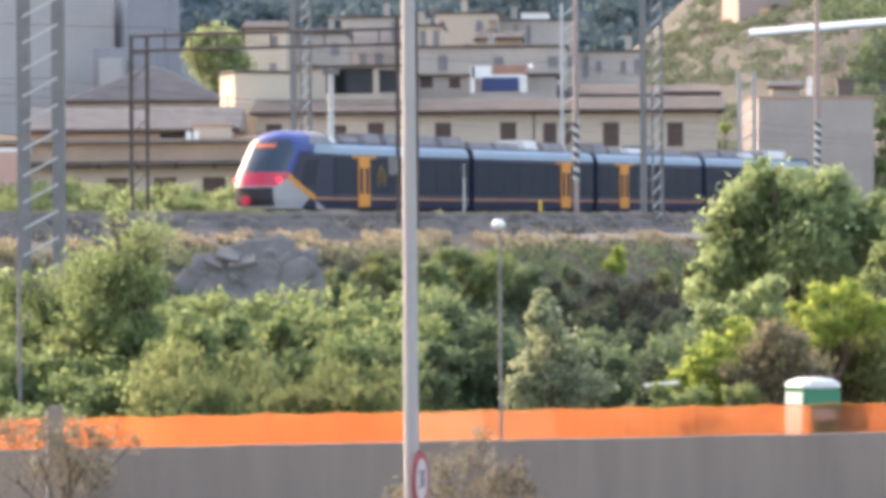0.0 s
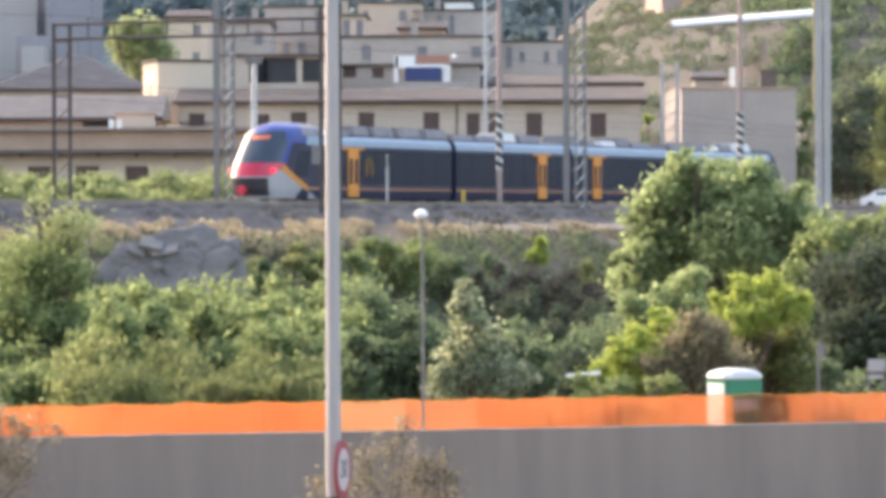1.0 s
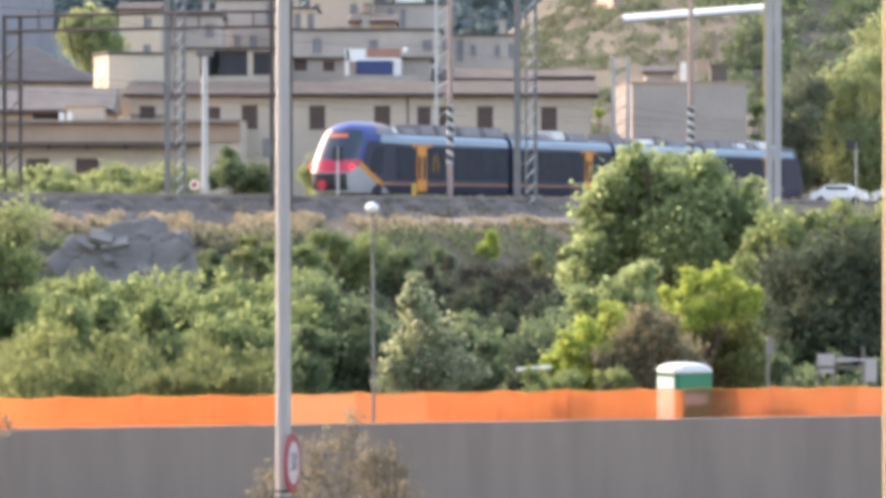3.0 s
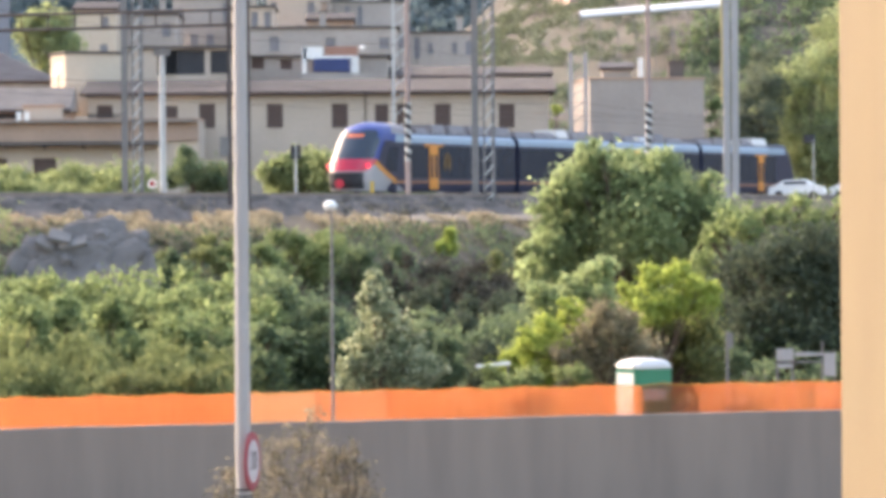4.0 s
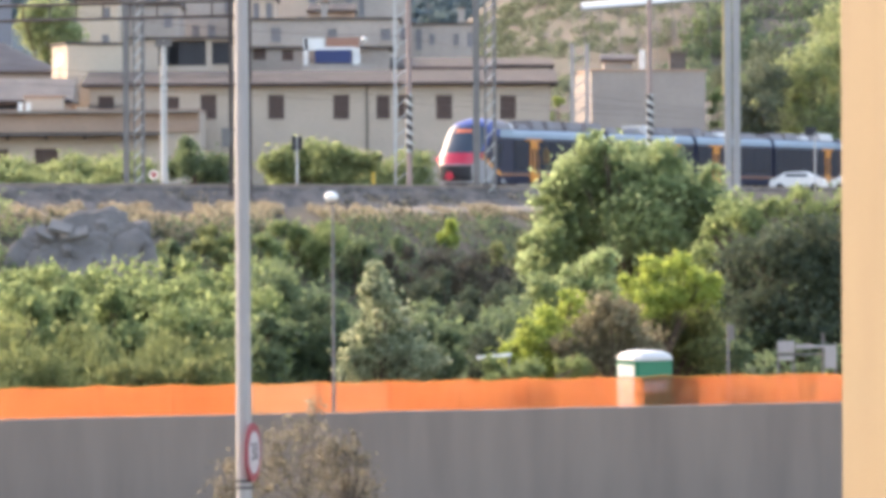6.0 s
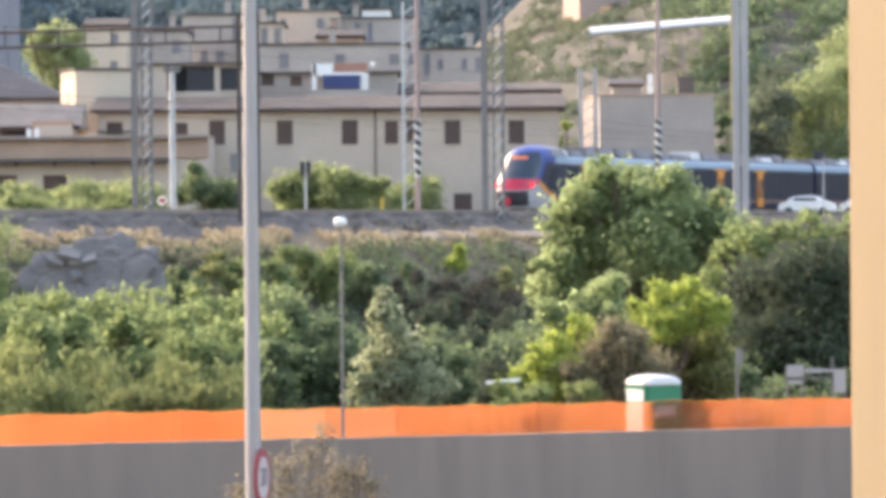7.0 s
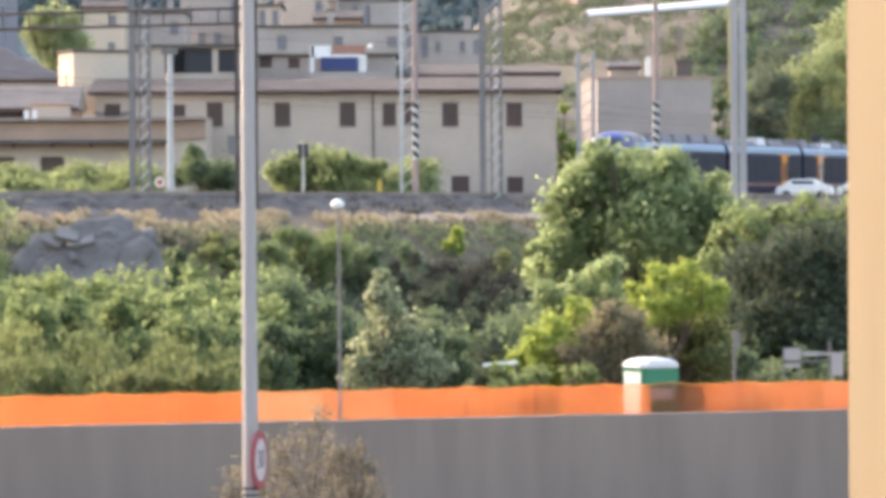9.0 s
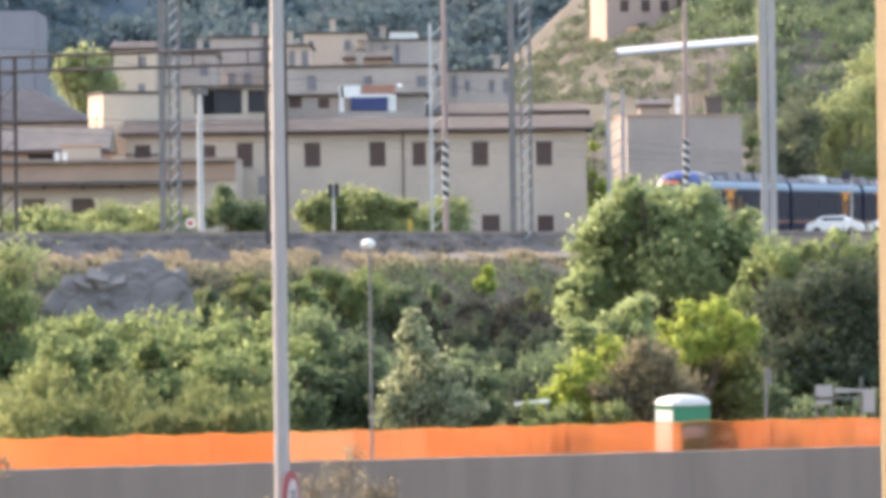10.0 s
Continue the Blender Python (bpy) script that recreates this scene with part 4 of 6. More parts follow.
def house(label, x0, x1, y, deep, z0, z1, wall, roof, holes=(), roof_kind="flat", rise=1.2, over=0.35, shutter=None, frame_mat=None, name="house", turn=0.0):
    """A house whose front faces the street; windows as (x, z, width, height)."""
    shutter = shutter or M_SHUTTER
    ox = (x0 + x1) / 2
    h = thing(name, (ox, y, z0), label, "house", "houses of the town", turn)
    a, b, t = x0 - ox, x1 - ox, z1 - z0
    hs = [(p - ox, q - z0, w, g) for p, q, w, g in holes]
    bm = bmesh.new()
    facade(bm, a, b, 0, t, hs)
    for f in (((a, deep, 0), (a, 0, 0), (a, 0, t), (a, deep, t)), ((b, 0, 0), (b, deep, 0), (b, deep, t), (b, 0, t)), ((b, deep, 0), (a, deep, 0), (a, deep, t), (b, deep, t))):
        bm.faces.new([bm.verts.new(v) for v in f])
    part("wall", bm, wall, h)
    for p, q, w, g in hs:
        wd = part("window", boxed(p - w / 2, p + w / 2, 0.14, 0.19, q - g / 2, q + g / 2), shutter, h)
        if w < 2.2 and g > 0.9:
            part("sill", boxed(p - w / 2 - 0.08, p + w / 2 + 0.08, -0.1, 0.12, q - g / 2 - 0.1, q - g / 2 - 0.004), wall, wd)
            for i in range(1, 9):
                part("slat", boxed(p - w / 2 + 0.06, p + w / 2 - 0.06, 0.115, 0.142, q - g / 2 + g * i / 9 - 0.05, q - g / 2 + g * i / 9 + 0.01), shutter, wd)
            part("mullion", boxed(p - 0.03, p + 0.03, 0.10, 0.143, q - g / 2, q + g / 2), frame_mat or shutter, wd)
    bm = bmesh.new()
    o = over
    if roof_kind == "flat":
        box(bm, a - o, b + o, -o, deep + o, t, t + 0.22, 0.03)
    elif roof_kind == "gable":      # ridge along x
        v = [bm.verts.new(p) for p in ((a - o, -o, t), (b + o, -o, t), (b + o, deep / 2, t + rise), (a - o, deep / 2, t + rise), (a - o, deep + o, t), (b + o, deep + o, t), (a - o, -o, t - 0.15), (b + o, -o, t - 0.15), (b + o, deep + o, t - 0.15), (a - o, deep + o, t - 0.15))]
        for f in ((0, 1, 2, 3), (3, 2, 5, 4), (6, 7, 1, 0), (9, 6, 0, 3, 4), (7, 8, 5, 2, 1), (8, 9, 4, 5), (9, 8, 7, 6)):
            bm.faces.new([v[i] for i in f])
    else:                           # hipped
        i = min((b - a) / 2 - 0.1, deep / 2)
        v = [bm.verts.new(p) for p in ((a - o, -o, t), (b + o, -o, t), (b + o, deep + o, t), (a - o, deep + o, t), (a + i, deep / 2, t + rise), (b - i, deep / 2, t + rise), (a - o, -o, t - 0.15), (b + o, -o, t - 0.15), (b + o, deep + o, t - 0.15), (a - o, deep + o, t - 0.15))]
        for f in ((0, 1, 5, 4), (1, 2, 5), (2, 3, 4, 5), (3, 0, 4), (6, 7, 1, 0), (7, 8, 2, 1), (8, 9, 3, 2), (9, 6, 0, 3), (9, 8, 7, 6)):
            bm.faces.new([v[k] for k in f])
    rf = part("roof", bm, roof, h)
    if roof_kind != "flat":
        n = int((b - a + 2 * o) / 0.3)
        bm = bmesh.new()
        for k in range(n):
            x = a - o + (b - a + 2 * o) * (k + 0.5) / n
            e = 1.0 if roof_kind == "gable" else min(1.0, (x - a + o) / (deep / 2), (b + o - x) / (deep / 2))
            if e > 0.05:
                tube(bm, (x, -o - 0.06, t + 0.02), (x, -o + (deep / 2 + o) * e, t + 0.03 + rise * e), 0.045, 0.045, 5)
        tagged(part("tiling", bm, roof, rf), kind="stuff")
        # Gutter made thick and dark so it draws the shadow line under the eave.
        part("eave_shade_gutter", tubed((a - o, -o - 0.12, t - 0.1), (b + o, -o - 0.12, t - 0.1), 0.14, 0.14, 8), M_STEEL_DARK, rf)
    return h


def town():
    g = RAIL - 1.0
    D = 305.2
    up = [(-17.06, 14.87, 1.2, 1.82), (-11.98, 14.84, 1.2, 1.82), (-7.10, 14.81, 1.2, 1.82), (-3.97, 14.79, 1.0, 1.75), (-2.44, 14.78, 0.8, 1.75), (0.61, 14.76, 1.2, 1.82), (5.40, 14.73, 1.2, 1.82), (-19.76, 14.88, 1.0, 1.5), (-24.73, 15.17, 1.2, 1.1)]
    low = [(-12.43, 9.66, 0.9, 1.3), (-6.71, 9.76, 1.2, 1.3), (1.34, 9.25, 1.35, 1.8), (5.45, 9.31, 1.2, 1.5)]
    h = house("long cream plastered house with brown shutters and a low tiled roof", -25.97, 8.58, D, 11, g, 16.63, M_CREAM, M_TILE, up + low, "gable", 1.1, 0.55)
    x = -5.19 - -8.71
    part("downpipe", tubed((x, -0.1, 0.5), (x, -0.1, 16.42 - g), 0.06, 0.06, 8), M_TILE, h, "brown drainpipe")
    bal = thing("balcony", (-24.47, 304.0, 14.13), "dark railed balcony at the end of the cream house", "balcony")
    part("slab", boxed(-1.44, 1.44, -0.3, 1.1, -0.15, 0, 0.02), M_GREYWALL, bal)
    for i in range(15):
        part("baluster", boxed(-1.39 + i * 0.19, -1.29 + i * 0.19, -0.26, -0.2, 0, 0.85), M_STEEL_DARK, bal)
    part("handrail", boxed(-1.44, 1.44, -0.28, -0.18, 0.85, 0.92, 0.01), M_STEEL_DARK, bal)
    # upper set-back storeys
    house("cream upper storey with a tiled hip roof", -28.44, -23.65, 313, 4.2, 15.23, 19.86, M_CREAM_PALE, M_TILE, (), "flat", 0.55, 0.14, turn=21)
    # Loggia bays are closed by dark panels that paint their inner shade.
    house("upper storey with dark panels for the loggia's inner shade", -23.69, -14.92, 314.1, 7, 15.26, 20.28, M_CREAM, M_TILE, [(-19.24, 19.23, 3.05, 1.92), (-16.49, 19.22, 1.57, 1.75), (-20.65, 19.16, 1.48, 1.75)], "flat", shutter=M_OPENING_SHADE)
    house("weathered grey terrace house", -15.15, -3.65, 319.7, 8, 15.29, 19.73, M_GREYWALL, M_TILE, [(-13.85, 19.32, 1.0, 0.9), (-11.63, 19.22, 0.9, 0.8)], "flat")
    house("low grey house with an old tiled roof", -3.63, 4.38, 321.9, 10, 15.29, 18.33, M_GREYWALL, M_TILE, [(-0.54, 17.75, 0.8, 0.6)], "gable", 0.9, 0.3)
    house("low grey house with an old tiled roof", 3.51, 9.13, 324.1, 10, 15.31, 18.55, M_GREYWALL, M_TILE, (), "gable", 0.7, 0.3)
    # balcony with white frames and a blue awning
    b = thing("roof_terrace", (-8.02, 317.5, 18.41), "white framed roof terrace with a blue awning", "terrace")
    part("white_panel", boxed(-2.20, -0.66, 0, 0.3, 1.10, 2.07, 0.02), M_WHITE, b)
    part("white_panel", boxed(-2.29, -1.94, 0, 0.3, 0, 2.03, 0.02), M_WHITE, b)
    part("white_panel", boxed(1.50, 2.12, 0, 0.3, 0, 1.32, 0.02), M_WHITE, b)
    part("white_rail", boxed(-1.54, 1.76, -0.1, 0.2, 1.06, 1.37, 0.02), M_WHITE, b)
    part("awning", boxed(-1.41, 1.46, -0.4, 0.1, 0.09, 1.15, 0.03), M_BLUETARP, b, "dark blue awning")
    part("red_roof", boxed(-0.53, 2.03, 0.35, 1.5, 1.23, 2.12, 0.03), M_REDTILE, b, "red clay tile strip")
    part("vase", ball(bmesh.new(), (2.43, 0, 1.98), 0.22, 1.0), M_WHITE, b)
    part("slab", boxed(-2.65, 3.31, -0.3, 1.6, -0.6, 0, 0.02), M_GREYWALL, b)
    # left: low terracotta building with terrace, pale roof, dark gable behind
    house("cream house with a terracotta terrace parapet", -45.64, -17.13, 295.3, 8, g, 14.28, M_CREAM, M_TERRA, [(-28.3, 10.95, 1.7, 1.4), (-35.4, 10.95, 1.7, 1.4), (-31.9, 10.95, 1.7, 1.4), (-38.9, 10.95, 1.7, 1.4)], "flat", over=0.02)
    s = thing("canopy", (-33.67, 294.6, 12.55), "dark projecting canopy strip along the terracotta house", "canopy")
    part("slab", boxed(-13.15, 13.89, -0.7, 0.58, 0, 0.28, 0.02), M_TILE, s)
    part("parapet", boxed(-11.97, 16.54, 0.5, 0.68, 0.28, 1.66, 0.02), M_TERRA, s, "terracotta parapet wall")
    for i in range(7):
        part("pilaster", boxed(-10.5 + i * 4.2, -10.0 + i * 4.2, 0.42, 0.5, 0.28, 1.66, 0.02), M_TERRA, s)
    part("coping", boxed(-11.84, 16.50, -0.12, 0.58, 1.65, 1.84, 0.02), M_TILE_PALE, s)
    for i in range(9):
        part("bracket", boxed(-11.43 + i * 2.8, -11.43 + i * 2.8 + 0.12, -0.6, 0.5, -0.22, 0.0, 0.01), M_TILE, s)
    house("pale corrugated roof shed on the terrace", -42.56, -27.16, 299.7, 7, 14.29, 15.29, M_TERRA, M_TILE_PALE, [(-31.74, 14.75, 2.0, 0.5)], "gable", 1.7, 0.4, shutter=M_OPENING_SHADE)
    house("small plastered roof cabin", -30.06, -27.30, 297.5, 2.5, 14.23, 15.39, M_CREAM, M_TERRA, (), "flat", over=0.1)
    for cx in (-30.13, -29.55):
        t = thing("white_cloth", (cx, 295, 14.18), "white sunlit cloth hanging on the terrace", "cloth")
        part("fold", boxed(-0.18, 0.18, -0.04, 0.04, 0, 0.85, 0.02), M_WHITE, t)
    house("grey house with a dark slate hip roof", -44.03, -30.99, 333, 12, g + 3, 18.55, M_GREYWALL, M_SLATE, (), "hip", 2.9, 0.3)
    dsh = thing("satellite_dish", (-27.99, 303.0, 17.11), "white satellite dish on the house corner", "dish")
    part("mast", tubed((0, 0, -0.3), (0, 0, 0.8), 0.04, 0.04, 8), M_STEEL, dsh)
    bm = bmesh.new()
    bmesh.ops.create_uvsphere(bm, u_segments=20, v_segments=12, radius=0.75)
    bmesh.ops.delete(bm, geom=[v for v in bm.verts if v.co.z > -0.45], context="VERTS")
    bm.transform(Matrix.Translation((0, -0.1, 1.25)) @ Matrix.Rotation(radians(-62), 4, "Z") @ Matrix.Rotation(radians(72), 4, "X") @ Matrix.Translation((0, 0, 0.6)))
    part("dish", bm, M_WHITE, dsh)
    # right: blank box house
    house("blank grey-beige block house with a flat roof", 13.22, 23.17, 348, 9, g, 18.70, M_BLOCK, M_TERRA, (), "flat", over=0.12, turn=8)
    c = thing("roof_chimney", (17.74, 350, 18.87), "white rooftop chimney on the block house", "chimney")
    part("chimney_body", boxed(-0.22, 0.22, -0.2, 0.2, 0, 1.75, 0.03), M_WHITE, c)
    house("dark low roof hut on the block house", 14.57, 17.01, 352, 4, 18.85, 19.92, M_GREYWALL, M_SLATE, (), "gable", 0.5, 0.3)
    house("small dark hut on the block house", 20.3, 21.7, 353, 2.5, 18.85, 20.3, M_TILE, M_TILE, (), "flat", 0.3, 0.1)
    house("pink plastered hut beside the line", -39.00, -36.01, 250, 5, g, 12.69, M_PINKWALL, M_WHITE, (), "flat", over=0.05)
    # upper town on the slope
    rng = np.random.default_rng(5)
    for x0, x1, yt, yb, d, wl, nw in ((148, 222, 8, 95, 366.3, M_CREAM_PALE, 2), (212, 330, 22, 95, 371.9, M_GREYWALL, 3), (322, 430, -6, 90, 383, M_GREYWALL, 4), (430, 500, 10, 100, 379.6, M_CREAM, 3), (488, 600, -12, 60, 399.6, M_CREAM, 5), (596, 735, 2, 70, 401.8, M_GREYWALL, 6), (640, 690, -14, 20, 406.3, M_WHITE, 0), (430, 720, 48, 110, 360.8, M_GREYWALL, 6), (740, 860, 58, 130, 366.3, M_GREYWALL, 5), (560, 640, 30, 75, 388.5, M_TERRA, 3)):
        k = d / 7200.0
        X0, X1 = (x0 - 784) * k, (x1 - 784) * k
        zt, zb_ = 7.6 + (372 - yt) * k, 7.6 + (372 - yb) * k - 6
        hs = []
        for i in range(nw):
            for r in range(2):
                if rng.uniform() < 0.68:
                    hs.append((X0 + (X1 - X0) * (i + 0.5) / nw + rng.uniform(-0.2, 0.2), zt - 1.3 - 2.6 * r, min(1.0, (X1 - X0) / nw * 0.5) * rng.uniform(0.7, 1.1), rng.choice([1.0, 1.3, 1.9])))
        # Grey instead of brown shutters: distance haze put into the window colour.
        house("plastered town house on the slope, windows greyed for haze", X0, X1, d, 9, zb_, zt, wl, M_TILE, hs, "flat" if rng.uniform() < 0.6 else "gable", 0.8, 0.2, shutter=M_TOWER_DARK)
        if nw > 2:
            c = thing("roof_chimney", (X0 + (X1 - X0) * rng.uniform(0.2, 0.8), d + 4.5, zt + 0.2), "small plastered chimney on a town roof", "chimney", "town chimneys")
            part("chimney_body", boxed(-0.3, 0.3, -0.3, 0.3, 0, 1.5, 0.02), wl, c)
            part("cap", boxed(-0.38, 0.38, -0.38, 0.38, 1.5, 1.62, 0.02), M_TILE, c)
            e = thing("aerial", (X0 + (X1 - X0) * rng.uniform(0.1, 0.9), d + 3.0, zt), "thin roof aerial on a town house", "aerial", "town aerials")
            part("mast", tubed((0, 0, 0), (0, 0, 2.2), 0.04, 0.03, 6), M_STEEL, e)
            for k_ in range(4):
                part("rod", tubed((-0.45 + 0.06 * k_, 0, 1.5 + 0.2 * k_), (0.45 - 0.06 * k_, 0, 1.5 + 0.2 * k_), 0.025, 0.025, 5), M_STEEL, e)
    # far towers
    for x0, x1, yt, wl, d in ((-330, -82, -60, M_TOWER, 520), (-120, -10, 42, M_TOWER_DARK, 500), (-60, 14, -60, M_TOWER_DARK, 515), (-110, -70, 60, M_TOWER, 495)):
        k = d / 7200.0
        X0, X1, zt = (x0 - 784) * k, (x1 - 784) * k, 7.6 + (372 - yt) * k
        b = thing("tower_block", ((X0 + X1) / 2, d, 7.0), "hazy grey concrete tower block in the distance", "building", "far towers")
        part("wall", boxed((X0 - X1) / 2, (X1 - X0) / 2, 0, 14, -5, zt - 7.0, 0.05), wl, b)


town()


# ---- hills ----
def hill(name, label, material, x0, x1, y0, y1, fz, step, kind="structure"):
    xs, ys = np.arange(x0, x1 + step, step), np.arange(y0, y1 + step, step)
    vs = [(x, y, fz(x, y)) for y in ys for x in xs]
    w = len(xs)
    fs = [(j * w + i, j * w + i + 1, (j + 1) * w + i + 1, (j + 1) * w + i) for j in range(len(ys) - 1) for i in range(w - 1)]
    return tagged(sheet(name, vs, fs, material, smooth=True), label, "hill", kind=kind)


def near_hill_z(x, y):
    r = max(0.0, min(1.0, (x + 30) / 70.0))
    r = r * r * (3 - 2 * r)
    z = 8 + (y - 390) * (0.02 + 0.21 * r) + noise.noise(Vector((x * 0.04, y * 0.04, 0))) * 3 * r
    q = z / 2.6
    f = q - math.floor(q)
    return (math.floor(q) + min(1.0, f * f * 1.6)) * 2.6


def far_hill_z(x, y):
    return 12 + (y - 560) * 0.34 + noise.noise(Vector((x * 0.012, y * 0.012, 2))) * 14 + noise.noise(Vector((x * 0.06, y * 0.06, 4))) * 4


hill("terraced_hill", "dry brown terraced hillside behind the houses", M_FIELD, -110, 190, 392, 600, near_hill_z, 3)
hill("forest_hill", "wooded hillside coloured dark blue-green for distance haze", M_FOREST_HAZE, -500, 560, 560, 1500, far_hill_z, 12)


def hill_things():
    d = 470.0
    g = thing("greenhouse", (25.04, d, 30.29), "long white greenhouse roof on the hillside", "greenhouse")
    L = 8.23
    g.matrix_basis = pose(25.04, d, 30.69 - 0.4, 0, -4.3, 0)
    bm = bmesh.new()
    for i in range(24):
        a0, a1 = math.pi * i / 24, math.pi * (i + 1) / 24
        q = [bm.verts.new(v) for v in ((-L, -3.0 * math.cos(a0), 0.9 * math.sin(a0)), (L, -3.0 * math.cos(a0), 0.9 * math.sin(a0)), (L, -3.0 * math.cos(a1), 0.9 * math.sin(a1)), (-L, -3.0 * math.cos(a1), 0.9 * math.sin(a1)))]
        bm.faces.new(q)
    part("roof", bm, M_PLASTIC, g, "white plastic tunnel")
    for i in range(9):
        x = -L + 2 * L * i / 8
        part("hoop_post", tubed((x, -2.9, -8.5), (x, -2.9, 0.1), 0.06, 0.06, 6), M_STEEL, g)
    house("large rose plastered house on the hillside", 17.9, 27.6, 540, 9, 32.0, 42.2, M_ROSE, M_TILE, [(20.4, 39.6, 1.2, 1.6), (23.3, 39.6, 1.2, 1.6), (25.9, 39.6, 1.2, 1.6), (25.8, 36.4, 1.2, 1.6)], "hip", 1.7, 0.5, turn=12)
    b = thing("balcony", (22.7, 538.4, 35.5), "balcony on the hillside house, parapet coloured as sunlit", "balcony")
    part("slab", boxed(-2.0, 2.0, -0.6, 1.6, -0.2, 0, 0.03), M_ROSE, b)
    # The house's sunlit patch is painted as this lighter parapet.
    part("parapet", boxed(-2.0, 2.0, -0.6, -0.45, 0, 1.2, 0.02), M_PARAPET_LIT, b, "parapet in a sunlit apricot tone")
    house("rose plastered house high on the hillside", 38.6, 46.6, 520, 8, 30, 41.0, M_ROSE, M_TILE, [(41.0, 38.9, 1.2, 1.5), (44.2, 38.9, 1.2, 1.5)], "gable", 1.2, 0.4)
    house("low dark slate-roofed sheds on the hillside", 35.5, 45.5, 486, 6, 25.5, 30.6, M_TOWER_DARK, M_SLATE, [(38.5, 29.6, 1.4, 1.0), (42.5, 29.4, 1.4, 1.0)], "gable", 2.2, 0.5)


hill_things()


# ---- plants ----
def blobs_for(w, h, d, n, rng, z0, narrow=0.0):
    """Lumps that fill a crown w wide, d deep and h high, from z0 above the foot."""
    out = []
    for i in range(n):
        k = (i + 0.5) / n
        half = w / 2 * (1 - narrow * k) * math.sqrt(max(0.38, 1 - (2 * k - 0.85) ** 2 * 0.7))
        r = max(0.26, min(w, h) * rng.uniform(0.16, 0.34) * (1 - 0.35 * k))
        z = z0 + r * 0.6 + (h - r * 1.6) * k
        out.append((rng.uniform(-1, 1) * max(0.05, half - r * 0.7), rng.uniform(-0.5, 0.5) * d, z, r * rng.uniform(0.9, 1.35), r, r * rng.uniform(0.65, 1.1)))
    return out


def plant(kind, label, x, y, w, low, top, n, size, material, seed, lumps=7, depth=None, narrow=0.0, **k):
    """A shrub or tree rooted in the ground whose crown reaches from low to top above sea level."""
    rng = np.random.default_rng(seed)
    g = ground_z(x, y)
    low = max(low, g + 0.1)
    bl = blobs_for(w, top - low, depth or w * 0.6, lumps, rng, low - g, narrow)
    return tree(kind, label, kind.replace("_", " "), (x, y, g), bl, int(n * 1.7), size * 0.74, material, seed, trunk=min(0.14, 0.02 * (top - g) + 0.01), **k)


def shaped(kind, label, x, y, lobes, n, size, material, seed, trunk=0.12, **k):
    """A plant whose crown is a heap of rounded lobes: (x, height, radius) each."""
    rng = np.random.default_rng(seed)
    g = ground_z(x, y)
    bl = []
    for lx, z, r in lobes:
        c = Vector((lx - x, rng.uniform(-1.1, 1.1) * r, z - g))
        bl.append((*c, r * 0.86, r * 0.9, r * 0.72))
        for i in range(6):
            d = Vector(rng.normal(size=3))
            d.normalize()
            d.z = d.z * 0.9 + 0.15
            q = c + d * r * rng.uniform(0.7, 1.12)
            k_ = r * rng.uniform(0.16, 0.4)
            bl.append((*q, k_ * rng.uniform(0.9, 1.7), k_ * 1.2, k_ * rng.uniform(0.5, 0.9)))
    return tree(kind, label, kind.replace("_", " "), (x, y, g), bl, n, size, material, seed, trunk=trunk, **k)


